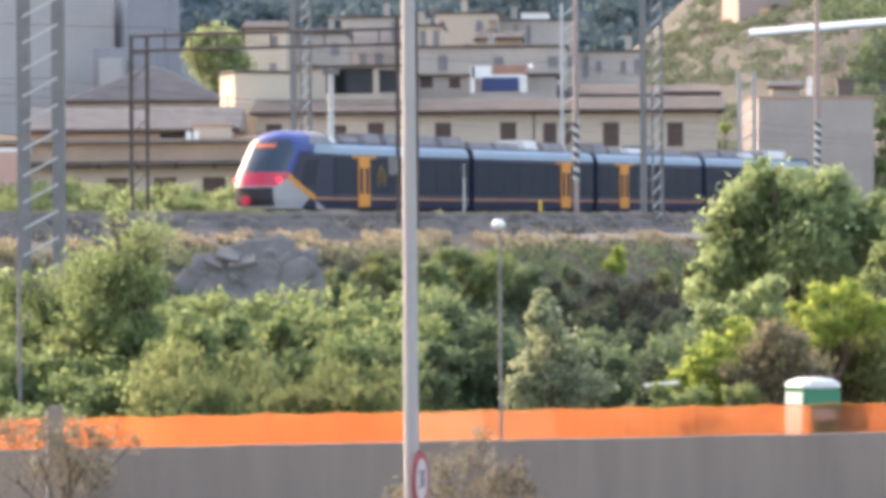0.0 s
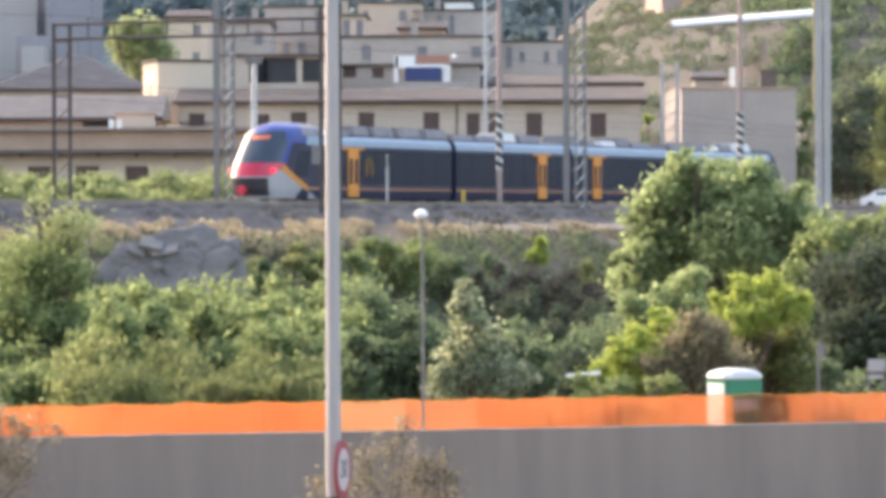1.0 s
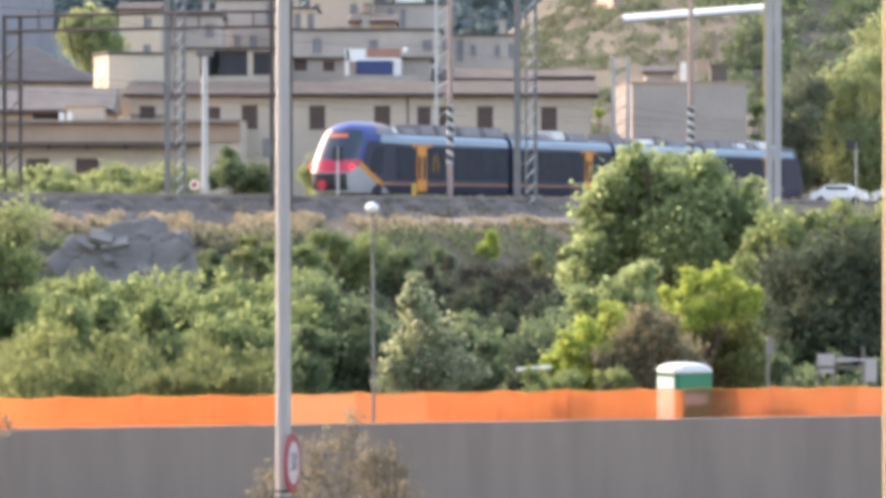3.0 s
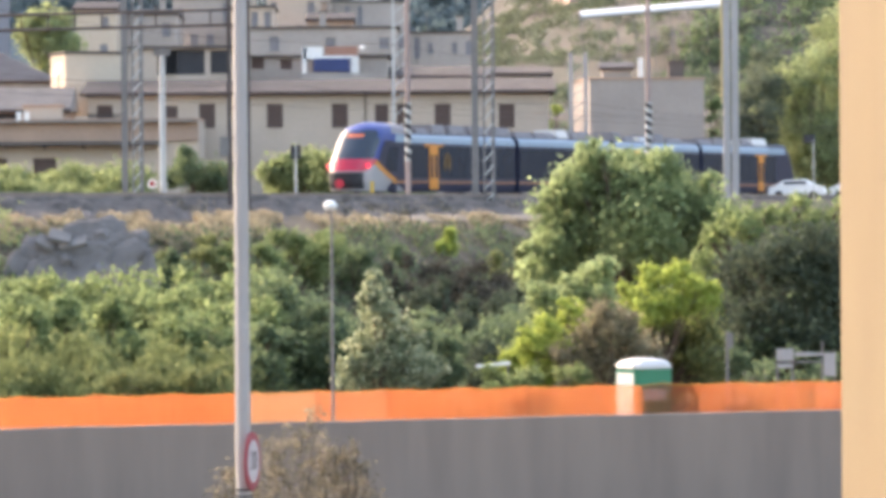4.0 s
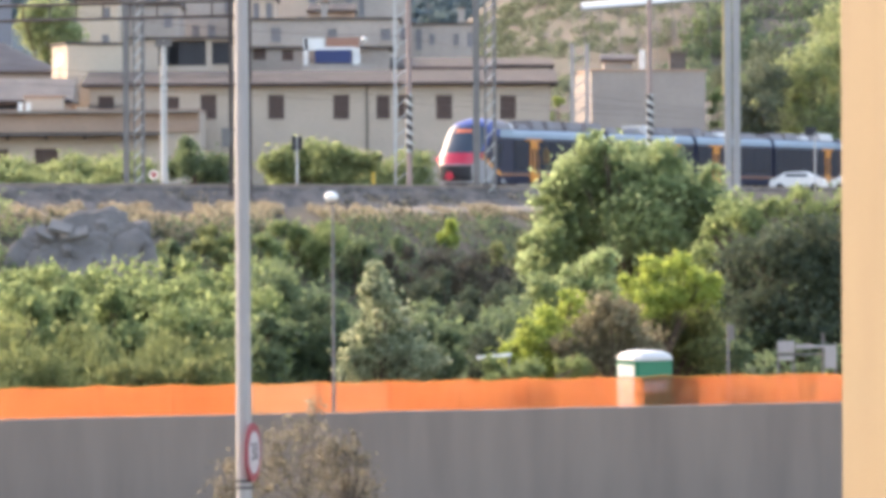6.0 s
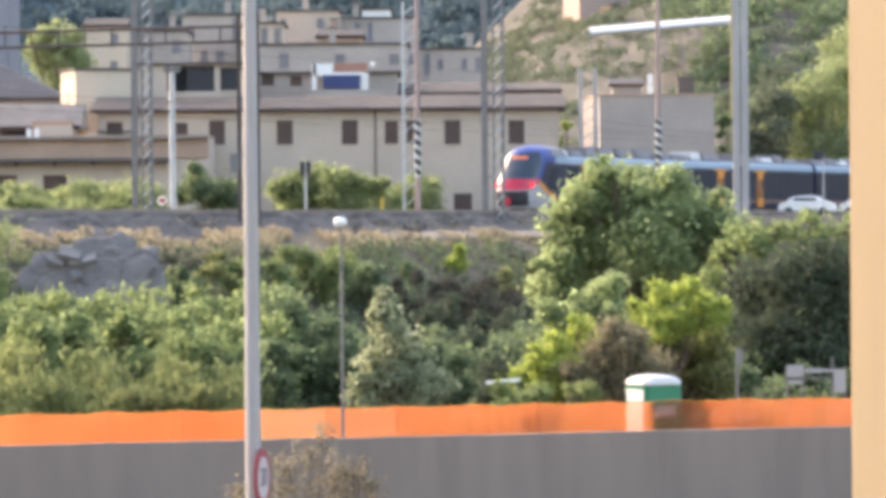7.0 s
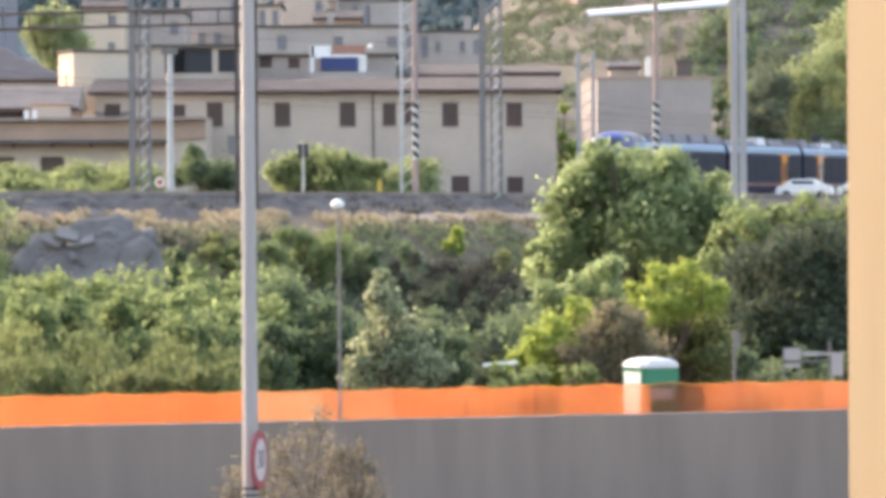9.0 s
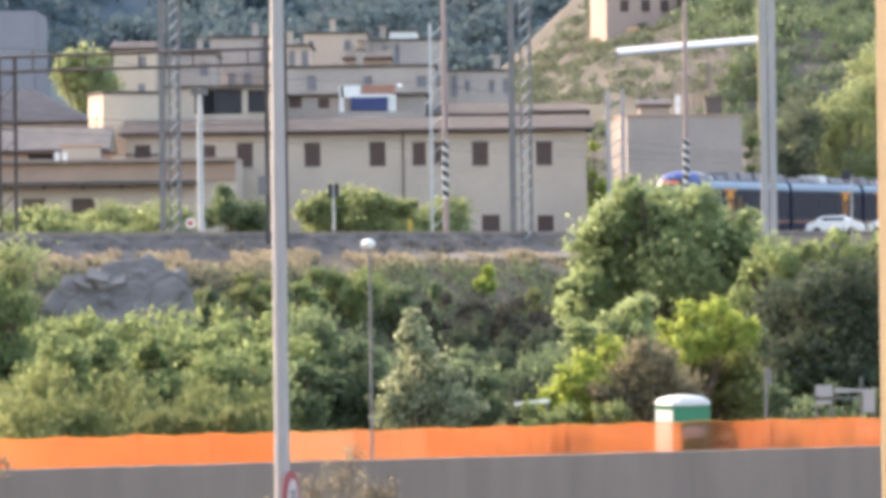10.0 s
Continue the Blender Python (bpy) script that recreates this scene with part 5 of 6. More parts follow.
def build_big_plants():
    S = shaped
    S("tree", "broad spreading green tree before the railway line", 7.0, 150.0, ((4.6, 7.5, 1.0), (5.2, 8.7, 0.9), (5.75, 9.3, 0.7), (6.6, 8.8, 1.0), (7.6, 8.5, 1.0), (8.7, 8.2, 0.9), (9.8, 7.8, 0.9), (10.4, 7.1, 0.8), (4.3, 6.2, 0.9), (3.7, 5.2, 0.7), (4.7, 5.0, 0.9), (6.0, 7.0, 1.4), (7.6, 6.7, 1.5), (9.2, 6.3, 1.3), (5.6, 5.3, 1.1), (7.6, 5.0, 1.2)), 46000, 0.125, L_TREE, 219, 0.12, clump=0.34)
    # Shade inside this crown is put into its dark leaf colour.
    S("tree", "dense dark tree with its shade in the leaf colour", 10.8, 121.0, ((9.3, 5.4, 1.0), (10.4, 5.9, 1.2), (11.8, 5.9, 1.4), (11.0, 4.2, 1.4), (9.6, 3.9, 1.1), (12.2, 3.8, 1.4), (8.7, 4.4, 0.7), (13.4, 4.8, 1.4)), 24000, 0.10, L_SHADY, 216, 0.16, clump=0.34)
    # Sunlit top of the dark tree, set apart as a crown with lighter leaves.
    S("tree", "separate lighter crown for the dark tree's sunlit top", 10.6, 127.0, ((8.5, 5.8, 0.6), (8.9, 6.8, 0.65), (9.6, 7.25, 0.7), (10.6, 7.2, 0.7), (11.6, 7.2, 0.75), (12.7, 7.2, 0.8), (13.8, 7.3, 0.85), (10.2, 6.6, 1.0), (12.2, 6.6, 1.1), (8.2, 5.0, 0.6)), 6500, 0.11, L_GREEN, 218, 0.15, clump=0.34)
    S("poplar", "silvery green young poplar with a pointed crown", -1.4, 106.0, ((-1.68, 5.9, 0.24), (-1.66, 5.45, 0.38), (-1.5, 4.95, 0.52), (-1.3, 4.4, 0.68), (-1.65, 3.85, 0.72), (-0.8, 3.85, 0.62), (-0.4, 3.3, 0.55), (-2.2, 3.3, 0.5), (-1.2, 3.2, 0.75)), 15000, 0.075, L_SILVER, 206, 0.07, clump=0.3)
    S("shrub", "yellow-green sunlit shrub behind the fence", 2.9, 108.0, ((2.2, 3.4, 0.5), (2.5, 4.1, 0.45), (2.95, 4.5, 0.42), (3.2, 3.9, 0.5), (3.65, 4.8, 0.42), (2.7, 3.2, 0.6)), 9500, 0.07, L_BRIGHT, 210, 0.035, clump=0.34)
    S("shrub", "green shrub with feathery sunlit tips", 3.9, 112.0, ((3.6, 5.1, 0.5), (4.1, 5.5, 0.5), (4.55, 5.9, 0.42), (3.1, 4.9, 0.5), (2.75, 5.3, 0.35), (4.5, 5.0, 0.6), (3.9, 4.2, 0.8)), 9000, 0.08, L_TREE, 211, 0.035, clump=0.36)
    S("shrub", "yellow-green sunlit shrub behind the fence", 6.2, 110.0, ((5.35, 5.2, 0.42), (5.85, 5.75, 0.42), (6.4, 5.85, 0.42), (6.95, 5.5, 0.45), (7.35, 5.1, 0.4), (5.75, 4.9, 0.5), (6.5, 5.0, 0.55)), 7000, 0.07, L_BRIGHT, 212, 0.035, clump=0.34)
    S("shrub", "olive shrub in half shade behind the portable toilet", 6.4, 111.0, ((5.9, 4.3, 0.6), (6.6, 4.2, 0.7), (7.2, 4.4, 0.6), (6.4, 3.4, 0.8), (7.4, 3.5, 0.6)), 8000, 0.08, L_OLIVE, 214, 0.035, clump=0.36)
    S("shrub", "brown half-dry shrub beside the net fence", 4.5, 107.0, ((3.7, 3.6, 0.6), (4.1, 4.3, 0.5), (4.45, 4.8, 0.42), (4.95, 4.5, 0.45), (5.3, 3.8, 0.6), (4.5, 3.6, 0.7)), 9000, 0.07, L_BROWN, 213, 0.06, clump=0.4)
    dry = "thin dry shrub with pale leaves before the concrete wall"
    S("shrub", dry, -2.8, 85.0, ((-3.9, 2.0, 0.4), (-3.3, 2.6, 0.36), (-2.75, 2.85, 0.36), (-2.55, 3.4, 0.18), (-3.0, 1.8, 0.6), (-2.4, 2.2, 0.5)), 1750, 0.055, L_TWIG, 241, 0.014, clump=0.55, aspect=2.2)
    S("shrub", dry, -1.9, 85.6, ((-2.15, 2.35, 0.34), (-1.75, 2.2, 0.3), (-2.1, 1.6, 0.5), (-1.5, 1.5, 0.35), (-1.8, 2.6, 0.16)), 1150, 0.055, L_TWIG, 242, 0.014, clump=0.55, aspect=2.2)
    S("shrub", dry, -4.3, 84.6, ((-4.5, 1.7, 0.3), (-4.2, 2.2, 0.28), (-3.9, 1.5, 0.4)), 600, 0.055, L_TWIG, 243, 0.012, clump=0.55, aspect=2.2)
    S("shrub", dry, -11.2, 84.0, ((-12.3, 3.5, 0.3), (-11.7, 3.45, 0.36), (-11.0, 3.55, 0.28), (-10.4, 3.35, 0.28), (-9.8, 3.2, 0.2), (-11.3, 2.8, 0.5), (-10.5, 2.6, 0.4)), 1900, 0.05, L_TWIG, 246, 0.014, clump=0.55, aspect=2.2)
    S("tree", "round pale green tree in the upper town", -33.2, 350.0, ((-33.2, 24.2, 1.3), (-34.6, 23.8, 1.1), (-31.9, 23.9, 1.1), (-33.0, 22.6, 1.6), (-34.8, 22.2, 1.3), (-31.4, 22.0, 1.3), (-33.1, 20.3, 1.6)), 9000, 0.2, L_BEYOND, 238, 0.16, clump=0.36)
    S("shrub", "light green lineside shrub before the houses", -8.5, 274.0, ((-11.2, 10.2, 0.8), (-10.2, 10.7, 0.9), (-8.8, 10.9, 1.0), (-7.4, 10.7, 1.0), (-6.0, 10.6, 1.0), (-4.8, 10.3, 0.9), (-9.6, 9.4, 1.3), (-6.6, 9.3, 1.3)), 14000, 0.16, L_LINE, 231, 0.1, clump=0.4)


build_big_plants()


def build_plants():
    P = plant
    # front hedge band above the net
    hedge = "dense green shrub with sunlit tops behind the orange net"
    for i, (x, w, top, m) in enumerate(((-15.81, 2.44, 4.82, L_GREEN), (-14.28, 2.29, 5.12, L_OLIVE), (-12.75, 2.29, 5.72, L_GREEN), (-11.22, 2.44, 5.71, L_GREEN), (-9.84, 2.29, 5.63, L_GREEN), (-8.55, 2.29, 5.47, L_GREEN), (-7.25, 2.29, 5.61, L_GREEN), (-6.03, 2.14, 5.07, L_GREEN), (-7.56, 2.60, 4.39, L_OLIVE), (-9.24, 2.60, 4.17, L_OLIVE), (-6.19, 1.99, 4.31, L_OLIVE), (-11.08, 2.60, 4.18, L_GREEN), (-4.66, 2.14, 4.76, L_DARK), (-15.05, 2.60, 3.90, L_DARK), (-12.91, 2.60, 3.89, L_DARK))):
        P("shrub", hedge, x, 108 + (i % 3) * 1.6, w, 1.6, top, 4600, 0.14, m, 100 + i, lumps=10, depth=2.2, group="hedge shrubs")
    P("tree", "tall airy green tree with sparse upper sprigs", -13.67, 112.0, 4.04, 2.58, 7.48, 9000, 0.120, L_GREEN, 200, lumps=12)
    P("tree", "tall airy green tree with sparse upper sprigs", -15.97, 114.0, 3.48, 2.50, 6.94, 6000, 0.120, L_GREEN, 201, lumps=10)
    P("sapling", "slender yellow-green sapling reaching above the embankment", -13.02, 112.5, 2.03, 5.37, 8.80, 1500, 0.110, L_LINE, 202, lumps=10, clump=0.5)
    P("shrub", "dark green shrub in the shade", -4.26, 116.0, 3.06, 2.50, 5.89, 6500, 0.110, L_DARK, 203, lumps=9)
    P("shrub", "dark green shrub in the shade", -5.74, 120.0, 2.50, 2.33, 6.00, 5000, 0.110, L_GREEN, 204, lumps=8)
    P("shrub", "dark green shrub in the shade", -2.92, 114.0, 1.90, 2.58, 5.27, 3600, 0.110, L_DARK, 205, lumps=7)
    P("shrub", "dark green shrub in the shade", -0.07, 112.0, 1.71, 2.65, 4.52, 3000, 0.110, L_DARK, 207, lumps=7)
    P("shrub", "dark green shrub in the shade", 1.18, 113.0, 1.88, 2.60, 4.01, 3200, 0.100, L_SHADY, 208, lumps=7)
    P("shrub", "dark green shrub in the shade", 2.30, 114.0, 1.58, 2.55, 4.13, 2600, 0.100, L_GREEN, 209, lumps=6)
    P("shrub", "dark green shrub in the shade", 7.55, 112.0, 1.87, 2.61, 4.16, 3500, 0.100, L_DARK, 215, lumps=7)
    P("shrub", "green shrub on the embankment slope", -6.65, 200.5, 4.73, 4.08, 7.00, 4000, 0.140, L_GREEN, 222, lumps=8)
    P("shrub", "green shrub on the embankment slope", -4.08, 204.0, 4.25, 3.43, 5.98, 3500, 0.140, L_DARK, 223, lumps=8)
    P("shrub", "green shrub on the embankment slope", -8.77, 195.0, 4.06, 3.92, 6.35, 3500, 0.140, L_GREEN, 224, lumps=7)
    P("shrub", "green shrub on the embankment slope", -11.42, 189.5, 3.95, 4.04, 6.14, 3500, 0.130, L_OLIVE, 225, lumps=7)
    P("shrub", "bright yellow shrub on the embankment slope", 0.41, 222.0, 2.3, 5.04, 6.75, 2400, 0.120, L_BRIGHT, 226, lumps=5)
    P("shrub", "olive shrub on the embankment slope", 3.55, 220.5, 4.90, 3.05, 5.80, 3500, 0.140, L_OLIVE, 227, lumps=8)
    # Slope shade is painted here through the dark leaf colour.
    P("shrub", "undergrowth coloured dark for the shaded slope", 0.42, 191.0, 4.51, 1.55, 4.73, 3500, 0.140, L_SHADY, 228, lumps=8)
    P("shrub", "undergrowth coloured dark for the shaded slope", 2.93, 182.5, 4.06, 1.55, 4.34, 3500, 0.140, L_SHADY, 229, lumps=8)
    P("shrub", "dark green lineside shrub before the houses", -14.56, 248.0, 3.79, 8.62, 11.89, 3000, 0.200, L_DARK, 230, lumps=7)
    P("tree", "small yellow-leaved tree between houses", 9.39, 318.0, 2.65, 9.40, 16.24, 1500, 0.240, L_BRIGHT, 233, lumps=6)
    P("tree", "tall bright tree beyond the railway", 34.53, 372.0, 10.85, 9.56, 23.51, 9000, 0.300, L_BEYOND, 234, lumps=14)
    P("tree", "tall bright tree beyond the railway", 39.12, 376.0, 11.49, 9.56, 29.92, 10000, 0.300, L_BEYOND, 235, lumps=14)
    P("tree", "hazy green tree beyond the railway", 29.03, 368.0, 7.67, 9.57, 20.81, 6000, 0.300, L_FAR, 236, lumps=10)
    P("tree", "hazy green tree beyond the railway", 24.33, 352.0, 2.93, 9.51, 17.82, 1500, 0.260, L_GREEN, 237, lumps=6)
    P("tree", "hazy green tree on the hillside", -0.67, 420.0, 6.42, 9.0, 27.0, 4500, 0.300, L_FAR, 239, lumps=7)
    P("shrub", "thin dry shrub with pale twigs before the concrete wall", -11.27, 84.0, 2.80, 1.16, 3.84, 2550, 0.034, L_TWIG, 245, lumps=9, clump=0.5, aspect=2.6, droop=-0.4)
    P("tree", "hazy olive tree beyond the railway", 32.10, 380.0, 8.44, 9.62, 23.34, 7000, 0.320, L_FAR, 246, lumps=11)
    P("tree", "hazy olive tree beyond the railway", 28.16, 384.0, 5.87, 9.67, 20.87, 4000, 0.320, L_FAR, 247, lumps=9)
    P("shrub", "green shrub on the embankment slope", -12.95, 185.0, 3.60, 3.88, 6.14, 3000, 0.140, L_DARK, 248, lumps=7)
    P("shrub", "green shrub on the embankment slope", -5.56, 206.5, 3.15, 4.82, 6.89, 3000, 0.140, L_GREEN, 249, lumps=7)
    P("shrub", "green shrub on the embankment slope", -2.41, 206.5, 3.73, 3.08, 6.09, 3000, 0.140, L_DARK, 250, lumps=7)
    P("shrub", "green shrub on the embankment slope", -10.39, 195.0, 2.98, 4.74, 6.77, 2600, 0.140, L_OLIVE, 251, lumps=7)
    # The hollow's shade is put into the colour of these two.
    P("shrub", "brown bare brush, darkened in colour for the shaded slope", -1.25, 204.5, 4.26, 2.27, 5.68, 3000, 0.120, L_DEADWOOD_SHADED, 252, lumps=8, aspect=3.0)
    P("shrub", "brown bare brush, darkened in colour for the shaded slope", 2.18, 206.5, 4.88, 1.62, 5.35, 3400, 0.120, L_DEADWOOD_SHADED, 253, lumps=8, aspect=3.0)
    P("shrub", "olive shrub on the embankment slope", 5.49, 224.5, 3.74, 2.95, 6.07, 3000, 0.140, L_OLIVE, 254, lumps=8)
    P("shrub", "dark green shrub in the shade", -12.69, 118.0, 3.61, 2.47, 5.91, 6000, 0.120, L_GREEN, 256, lumps=9)
    P("shrub", "dark green shrub in the shade", -9.00, 119.0, 4.30, 2.40, 5.87, 6000, 0.120, L_GREEN, 257, lumps=9)
    # Next two shrubs also take the shade-dark leaves.
    P("shrub", "dark green shrub in the shade", -1.46, 124.0, 3.44, 1.96, 4.37, 5000, 0.120, L_SHADY, 258, lumps=9)
    P("shrub", "dark green shrub in the shade", 1.16, 128.0, 3.91, 1.76, 4.61, 5000, 0.120, L_SHADY, 259, lumps=9)
    P("shrub", "dark green shrub in the shade", 3.83, 128.0, 3.91, 1.75, 4.95, 5000, 0.120, L_DARK, 260, lumps=9)
    P("shrub", "dark green shrub in the shade", 6.57, 126.0, 4.20, 1.82, 4.97, 6000, 0.120, L_DARK, 261, lumps=9)
    P("shrub", "low weeds at the foot of the fence", -7.04, 104.5, 4.35, 2.88, 3.75, 4000, 0.070, L_OLIVE, 262, lumps=10)
    P("shrub", "low weeds at the foot of the fence", 2.40, 105.0, 3.79, 2.80, 3.68, 3500, 0.070, L_GREEN, 263, lumps=10)


build_plants()


def build_clutter():
    t = thing("utility_trailer", (9.73, 107.0, 1.5), "white utility trailer parked under dark trees", "trailer")
    part("bed", boxed(-0.85, 0.75, -0.5, 0.5, 0.55, 0.75, 0.02), M_STEEL_PALE, t)
    for x in (-0.8, -0.4, 0.38, 0.7):
        part("upright", boxed(x - 0.03, x + 0.03, -0.5, -0.44, 0.7, 2.62 if x == 0.38 else 2.36, 0.01), M_STEEL, t)
    for x0, x1, z0, z1 in ((-0.83, -0.37, 2.12, 2.43), (-0.80, -0.40, 1.92, 2.03), (-0.34, 0.1, 2.22, 2.34), (0.42, 0.72, 1.70, 2.24), (0.1, 0.72, 2.24, 2.31)):
        part("side_board", boxed(x0, x1, -0.54, -0.50, z0, z1, 0.01), M_TWIN, t)
    part("top_rail", boxed(-0.83, 0.73, -0.50, -0.45, 2.05, 2.1, 0.01), M_STEEL, t)
    for s in (-0.52, 0.52):
        part("wheel", tubed((0, s - 0.08, 0.3), (0, s + 0.08, 0.3), 0.3, 0.3, 18), M_TYRE, t)
    b = thing("white_board", (1.65, 105.2, 1.5), "long white board leaning in the brush", "board")
    part("plank", boxed(-0.45, 0.45, -0.03, 0.03, 3.58 - 1.5, 3.67 - 1.5, 0.01), M_WHITE, b).matrix_basis = pose(0, 0, 0.0, 0, -5, 0)
    part("prop", tubed((0.2, 0.05, -0.1), (0.2, 0.05, 3.59 - 1.5), 0.03, 0.03, 8), M_STEEL, b)


build_clutter()


def carpet(name, label, n, size, material, place, seed, aspect=4.0, spread=1.6):
    rng = np.random.default_rng(seed)
    pts = np.array([p for p in (place(rng) for _ in range(n)) if p is not None])
    ob = leaves(name, pts, size, material, None, rng, aspect, -0.6, spread)
    return tagged(ob, label, "grass", kind="stuff")


def thicket(label, n, size, material, x0, x1, y0, y1, low, top, seed, lean=0.29, floor=1.4, aspect=1.7, rise=1.0, puff=0.20):
    """A mass of leaves that climbs away from the fence in rounded clumps."""
    rng = np.random.default_rng(seed)
    n, size = int(n * 1.6), size * 0.76
    nc = n // 60
    cs = []
    for i in range(nc):
        x, k = rng.uniform(x0, x1), rng.uniform(0, 1) ** 0.8
        y = y0 + (y1 - y0) * k + lean * x
        lump = 1 - abs(noise.noise(Vector((x * 0.55, y * 0.35, seed)))) * 2.2 + 0.5 * noise.noise(Vector((x * 1.6, y * 0.9, seed)))
        z = low + (top - low) * k ** 0.7 + 0.75 * lump - 0.5
        cs.append((x, y, z - (rng.uniform(0, 1) ** 2) * max(0.0, min(1.6, z - floor))))
    cs = np.array(cs)
    idx = rng.integers(0, nc, n)
    pts = cs[idx] + rng.normal(size=(n, 3)) * (puff, puff, puff * 0.75 * rise)
    ob = leaves("thicket", pts, size, material, None, rng, aspect, 0.3 if rise <= 1 else -1.2, rise)
    return tagged(ob, label, "thicket", kind="stuff")


thicket("tangled green creepers and brush behind the fence", 40000, 0.16, L_GREEN, -19, -4.2, 107.5, 122, 2.6, 5.6, 21)
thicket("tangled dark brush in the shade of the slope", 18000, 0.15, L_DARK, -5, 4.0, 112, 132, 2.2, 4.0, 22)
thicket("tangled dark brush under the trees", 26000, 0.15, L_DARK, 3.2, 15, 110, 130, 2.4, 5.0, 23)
thicket("olive plumes of feathery brush beside the fence", 16000, 0.07, L_PLUME, -12, -4.6, 105.4, 109, 2.4, 4.1, 24, aspect=4.5, rise=2.0, puff=0.18)


thicket("light yellow-green brush along the far side of the tracks", 26000, 0.2, L_LINE, -37, -17.5, 243, 250, 8.0, 10.4, 25, 0.0, 7.3, puff=0.32)
thicket("light yellow-green brush before the cream house", 15000, 0.2, L_LINE, -11.5, -0.4, 281, 286, 8.0, 10.8, 26, 0.35, 7.3, puff=0.32)


def hill_scrub(name, label, n, per, size, material, x0, x1, y0, y1, fz, r, seed):
    rng = np.random.default_rng(seed)
    cs = []
    while len(cs) < n:
        x, y = rng.uniform(x0, x1), rng.uniform(y0, y1)
        if noise.noise(Vector((x * 0.03, y * 0.02, seed))) > -0.15:
            cs.append((x, y, fz(x, y) + r * 0.5))
    cs = np.repeat(np.array(cs), per, 0)
    u = rng.normal(size=cs.shape)
    u /= np.linalg.norm(u, axis=1)[:, None]
    pts = cs + u * r * rng.uniform(0.4, 1.1, (len(cs), 1)) * (1, 1, 0.8)
    return tagged(leaves(name, pts, size, material, None, rng, 1.3), label, "scrub", kind="stuff")


hill_scrub("hillside_scrub", "olive scrub and small trees on the terraces", 900, 50, 0.36, L_FAR, -12, 60, 395, 590, near_hill_z, 1.1, 31)
hill_scrub("terrace_bushes", "low olive bushes along the lower terraces", 650, 40, 0.28, L_FAR, 6, 48, 455, 590, near_hill_z, 0.8, 33)
hill_scrub("hillside_grove", "dark green grove high on the dry hillside", 420, 60, 0.5, L_DARK, 27, 62, 440, 570, near_hill_z, 1.9, 34)
hill_scrub("hillside_wood", "woodland on the far slope, leaves coloured blue-green for haze", 1700, 60, 1.1, L_HAZE, -140, 160, 560, 760, far_hill_z, 4.0, 32)


def slope_place(e0, e1, s0, s1, lift, cut=-0.12):
    def place(rng):
        e, s = rng.uniform(e0, e1), rng.uniform(s0, s1)
        p = T0 + T_ALONG * s + T_NEAR * e
        if noise.noise(Vector((p.x * 0.35, p.y * 0.35, 7))) < cut:
            return None
        return (p.x, p.y, ground_z(p.x, p.y) + rng.uniform(0, lift))
    return place


carpet("dry_grass", "tall dry straw-coloured grass on the embankment", 14000, 0.07, L_DRY, slope_place(10.0, 14.0, -4, 18, 0.45, -0.1), 11, 6.0)
carpet("thin_dry_grass", "thin dry grass scattered along the embankment", 17000, 0.07, L_DRY, slope_place(10.8, 13.0, -30, 70, 0.3, -0.05), 17, 6.0)
carpet("low_weeds", "patchy olive weeds between the dry grass", 7000, 0.085, L_OLIVE, slope_place(12.0, 17.0, -30, 70, 0.5), 13, 2.5)
# Twigs coloured dark to paint the shade lying on the slope.
carpet("bare_twigs", "brown bare twigs, darkened in colour for the slope's shade", 14000, 0.08, L_DEADWOOD_SHADED, slope_place(12.0, 22.0, -30, 80, 0.6), 14, 5.0)
def shoulder_place(rng):
    e, d = rng.uniform(8.7, 10.4), rng.uniform(-35, 75)
    p = on_track(d, e, -0.42 - (e - 8.6) * 0.6 + rng.uniform(-0.1, 0.25))
    return None if noise.noise(Vector((d * 0.13, e * 0.35, 3))) < 0.06 else tuple(p)


carpet("lineside_grass", "dry grass creeping over the edge of the ballast", 2500, 0.06, L_DRY, shoulder_place, 15, 5.0)
carpet("lineside_twigs", "brown stalks along the edge of the ballast", 3500, 0.07, L_DEADWOOD_SHADED, shoulder_place, 16, 5.0)
# Dark leaves chosen here to paint the embankment's shade.
carpet("slope_weeds", "weeds and twigs coloured dark for the slope's shade", 26000, 0.13, L_DARK, slope_place(13, 24, -30, 80, 0.7), 12, 2.0)


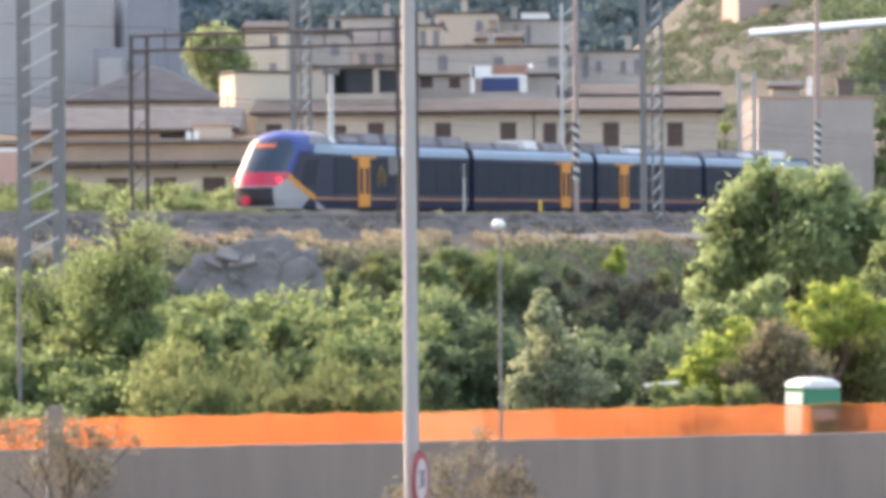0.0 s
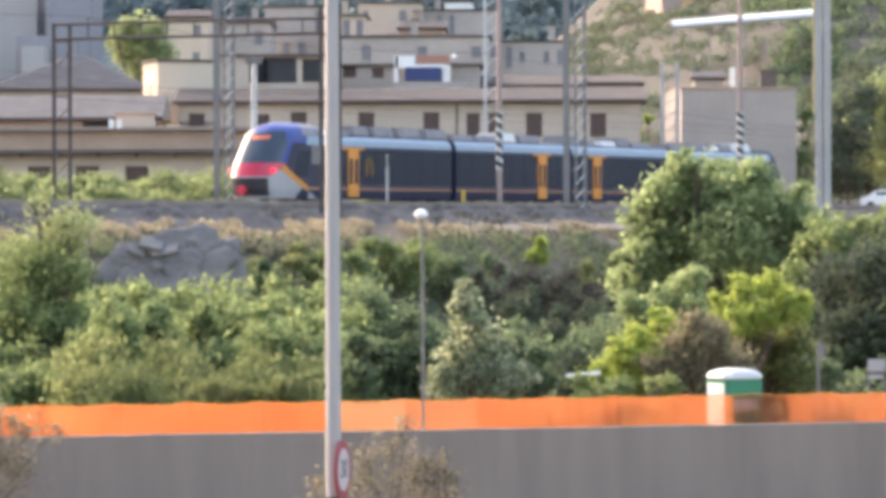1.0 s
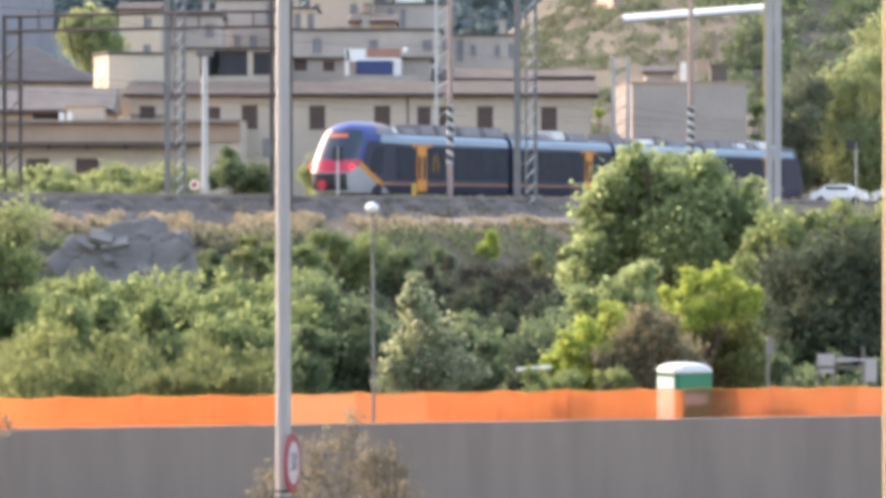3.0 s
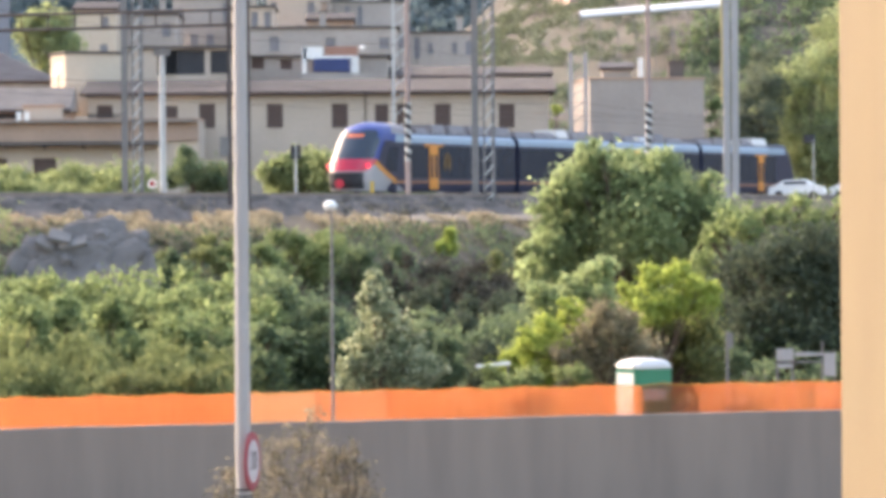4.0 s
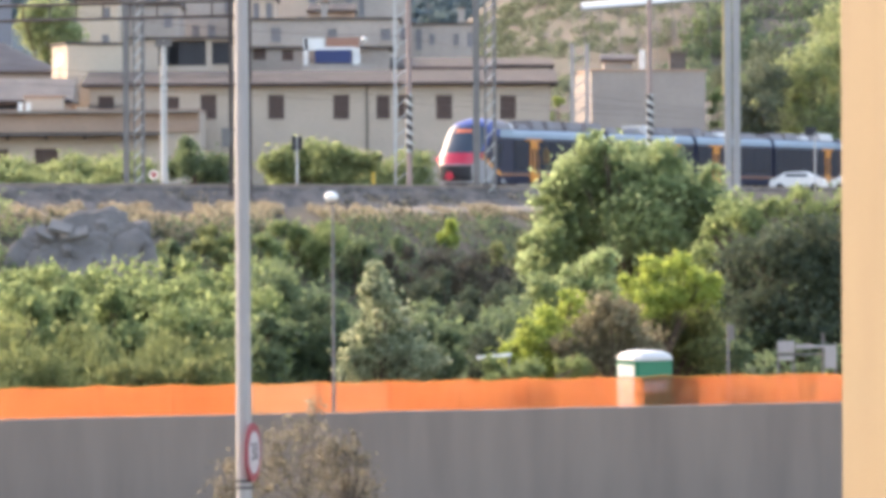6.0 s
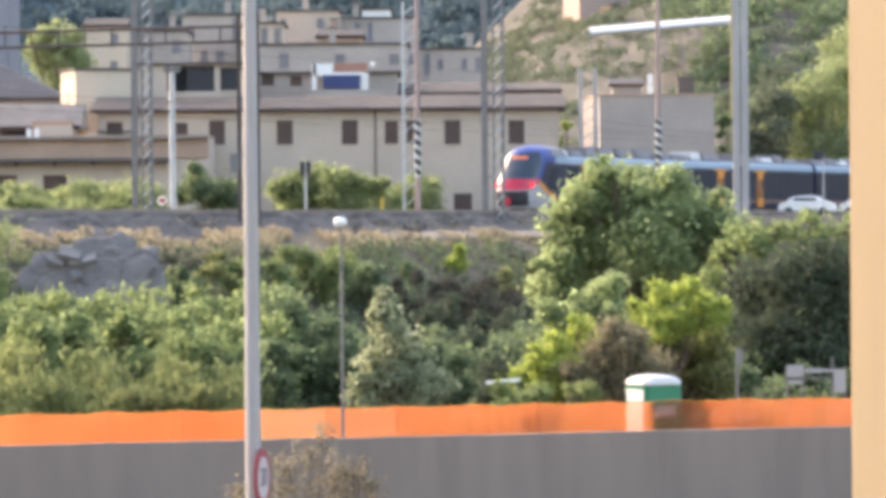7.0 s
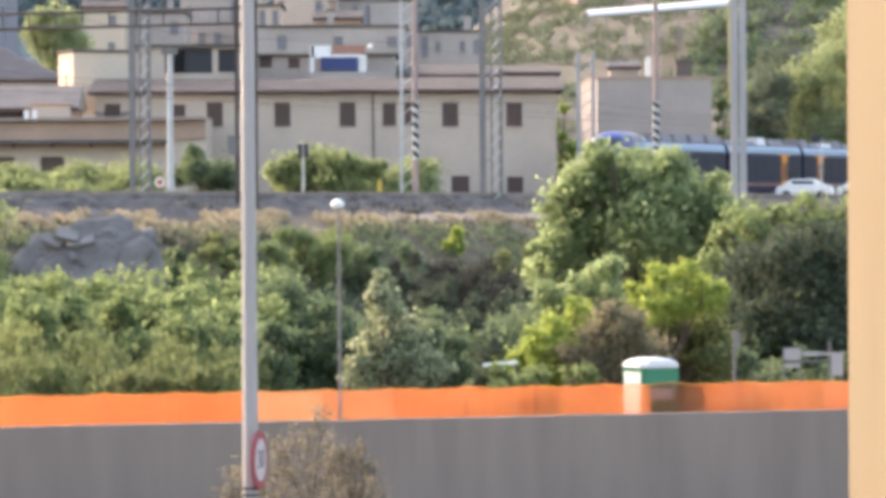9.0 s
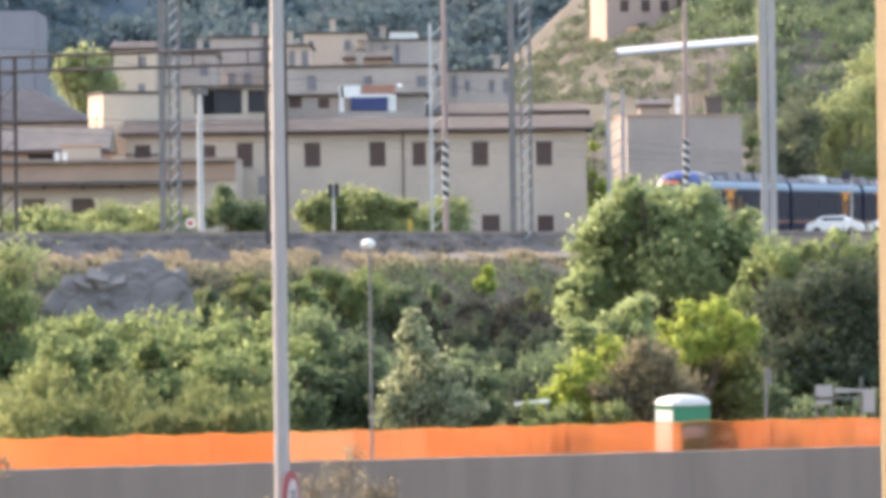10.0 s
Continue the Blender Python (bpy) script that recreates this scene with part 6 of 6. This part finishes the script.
def rock_face():
    """Bare grey rock and rubble at the edge of the embankment."""
    rng = np.random.default_rng(8)
    r = thing("rock_outcrop", (-15.3, 176.0, 4.57 - 0.35), "bare grey rock and rubble heap on the embankment edge", "rock")
    bm = bmesh.new()
    bmesh.ops.create_icosphere(bm, subdivisions=6, radius=1.0)
    for v in bm.verts:
        n1 = abs(noise.noise(v.co * 1.7 + Vector((3, 1, 2)))) * 0.85 + noise.noise(v.co * 2.6 + Vector((1, 7, 2))) * 0.22 + abs(noise.noise(v.co * 4)) * 0.16 + noise.noise(v.co * 9) * 0.10 + noise.noise(v.co * 21) * 0.06 - 0.15
        c = v.co * (1 + n1)
        c = Vector([math.copysign(abs(q) ** 0.62, q) for q in c])
        v.co = (c.x * 2.75 - 0.35 * c.z * c.x + 0.25 * c.z, c.y * 0.9 + 0.7 * c.z, c.z * (1.75 + 0.3 * noise.noise(Vector((c.x * 2, 0, 5)))) + 1.0)
    part("mass", bm, M_ROCK, r)
    for i in range(60):
        bm = bmesh.new()
        bmesh.ops.create_icosphere(bm, subdivisions=2, radius=rng.uniform(0.08, 0.42))
        for v in bm.verts:
            v.co *= 1 + 0.35 * noise.noise(v.co * 4 + Vector((i, 0, 0)))
        a = rng.uniform(-3.0, 3.0)
        up = rng.uniform(0, 1)
        bmesh.ops.translate(bm, verts=bm.verts[:], vec=(a * (1 - 0.35 * up), -1.35 + 1.5 * up + 0.1 * rng.normal(), -0.5 + 2.9 * up))
        part("boulder", bm, M_ROCK, r)
    for x, z, w, tilt in ((-0.9, 2.75, 0.5, 14), (-0.35, 2.5, 0.6, -10), (-1.5, 2.5, 0.4, 24)):
        slab = part("slab", boxed(-w, w, -0.5, 0.3, -0.09, 0.09, 0.02), M_SLAB, r, "broken pale slab")
        slab.matrix_basis = pose(x, -0.35, z - 0.3, 30, tilt, 0)


rock_face()


# ---- what moves ----
def motions():
    rows = ((0.0, 18.53), (1.0, 27.16), (3.0, 44.08), (4.5, 56.94), (5.5, 65.5), (7.0, 78.3), (9.0, 94.4), (10.0, 102.4))
    walk(TRAIN, [(t, Matrix.Translation(on_track(s, 0)) @ pose(0, 0, 0, 0, 0, -22.75)) for t, s in rows])


motions()
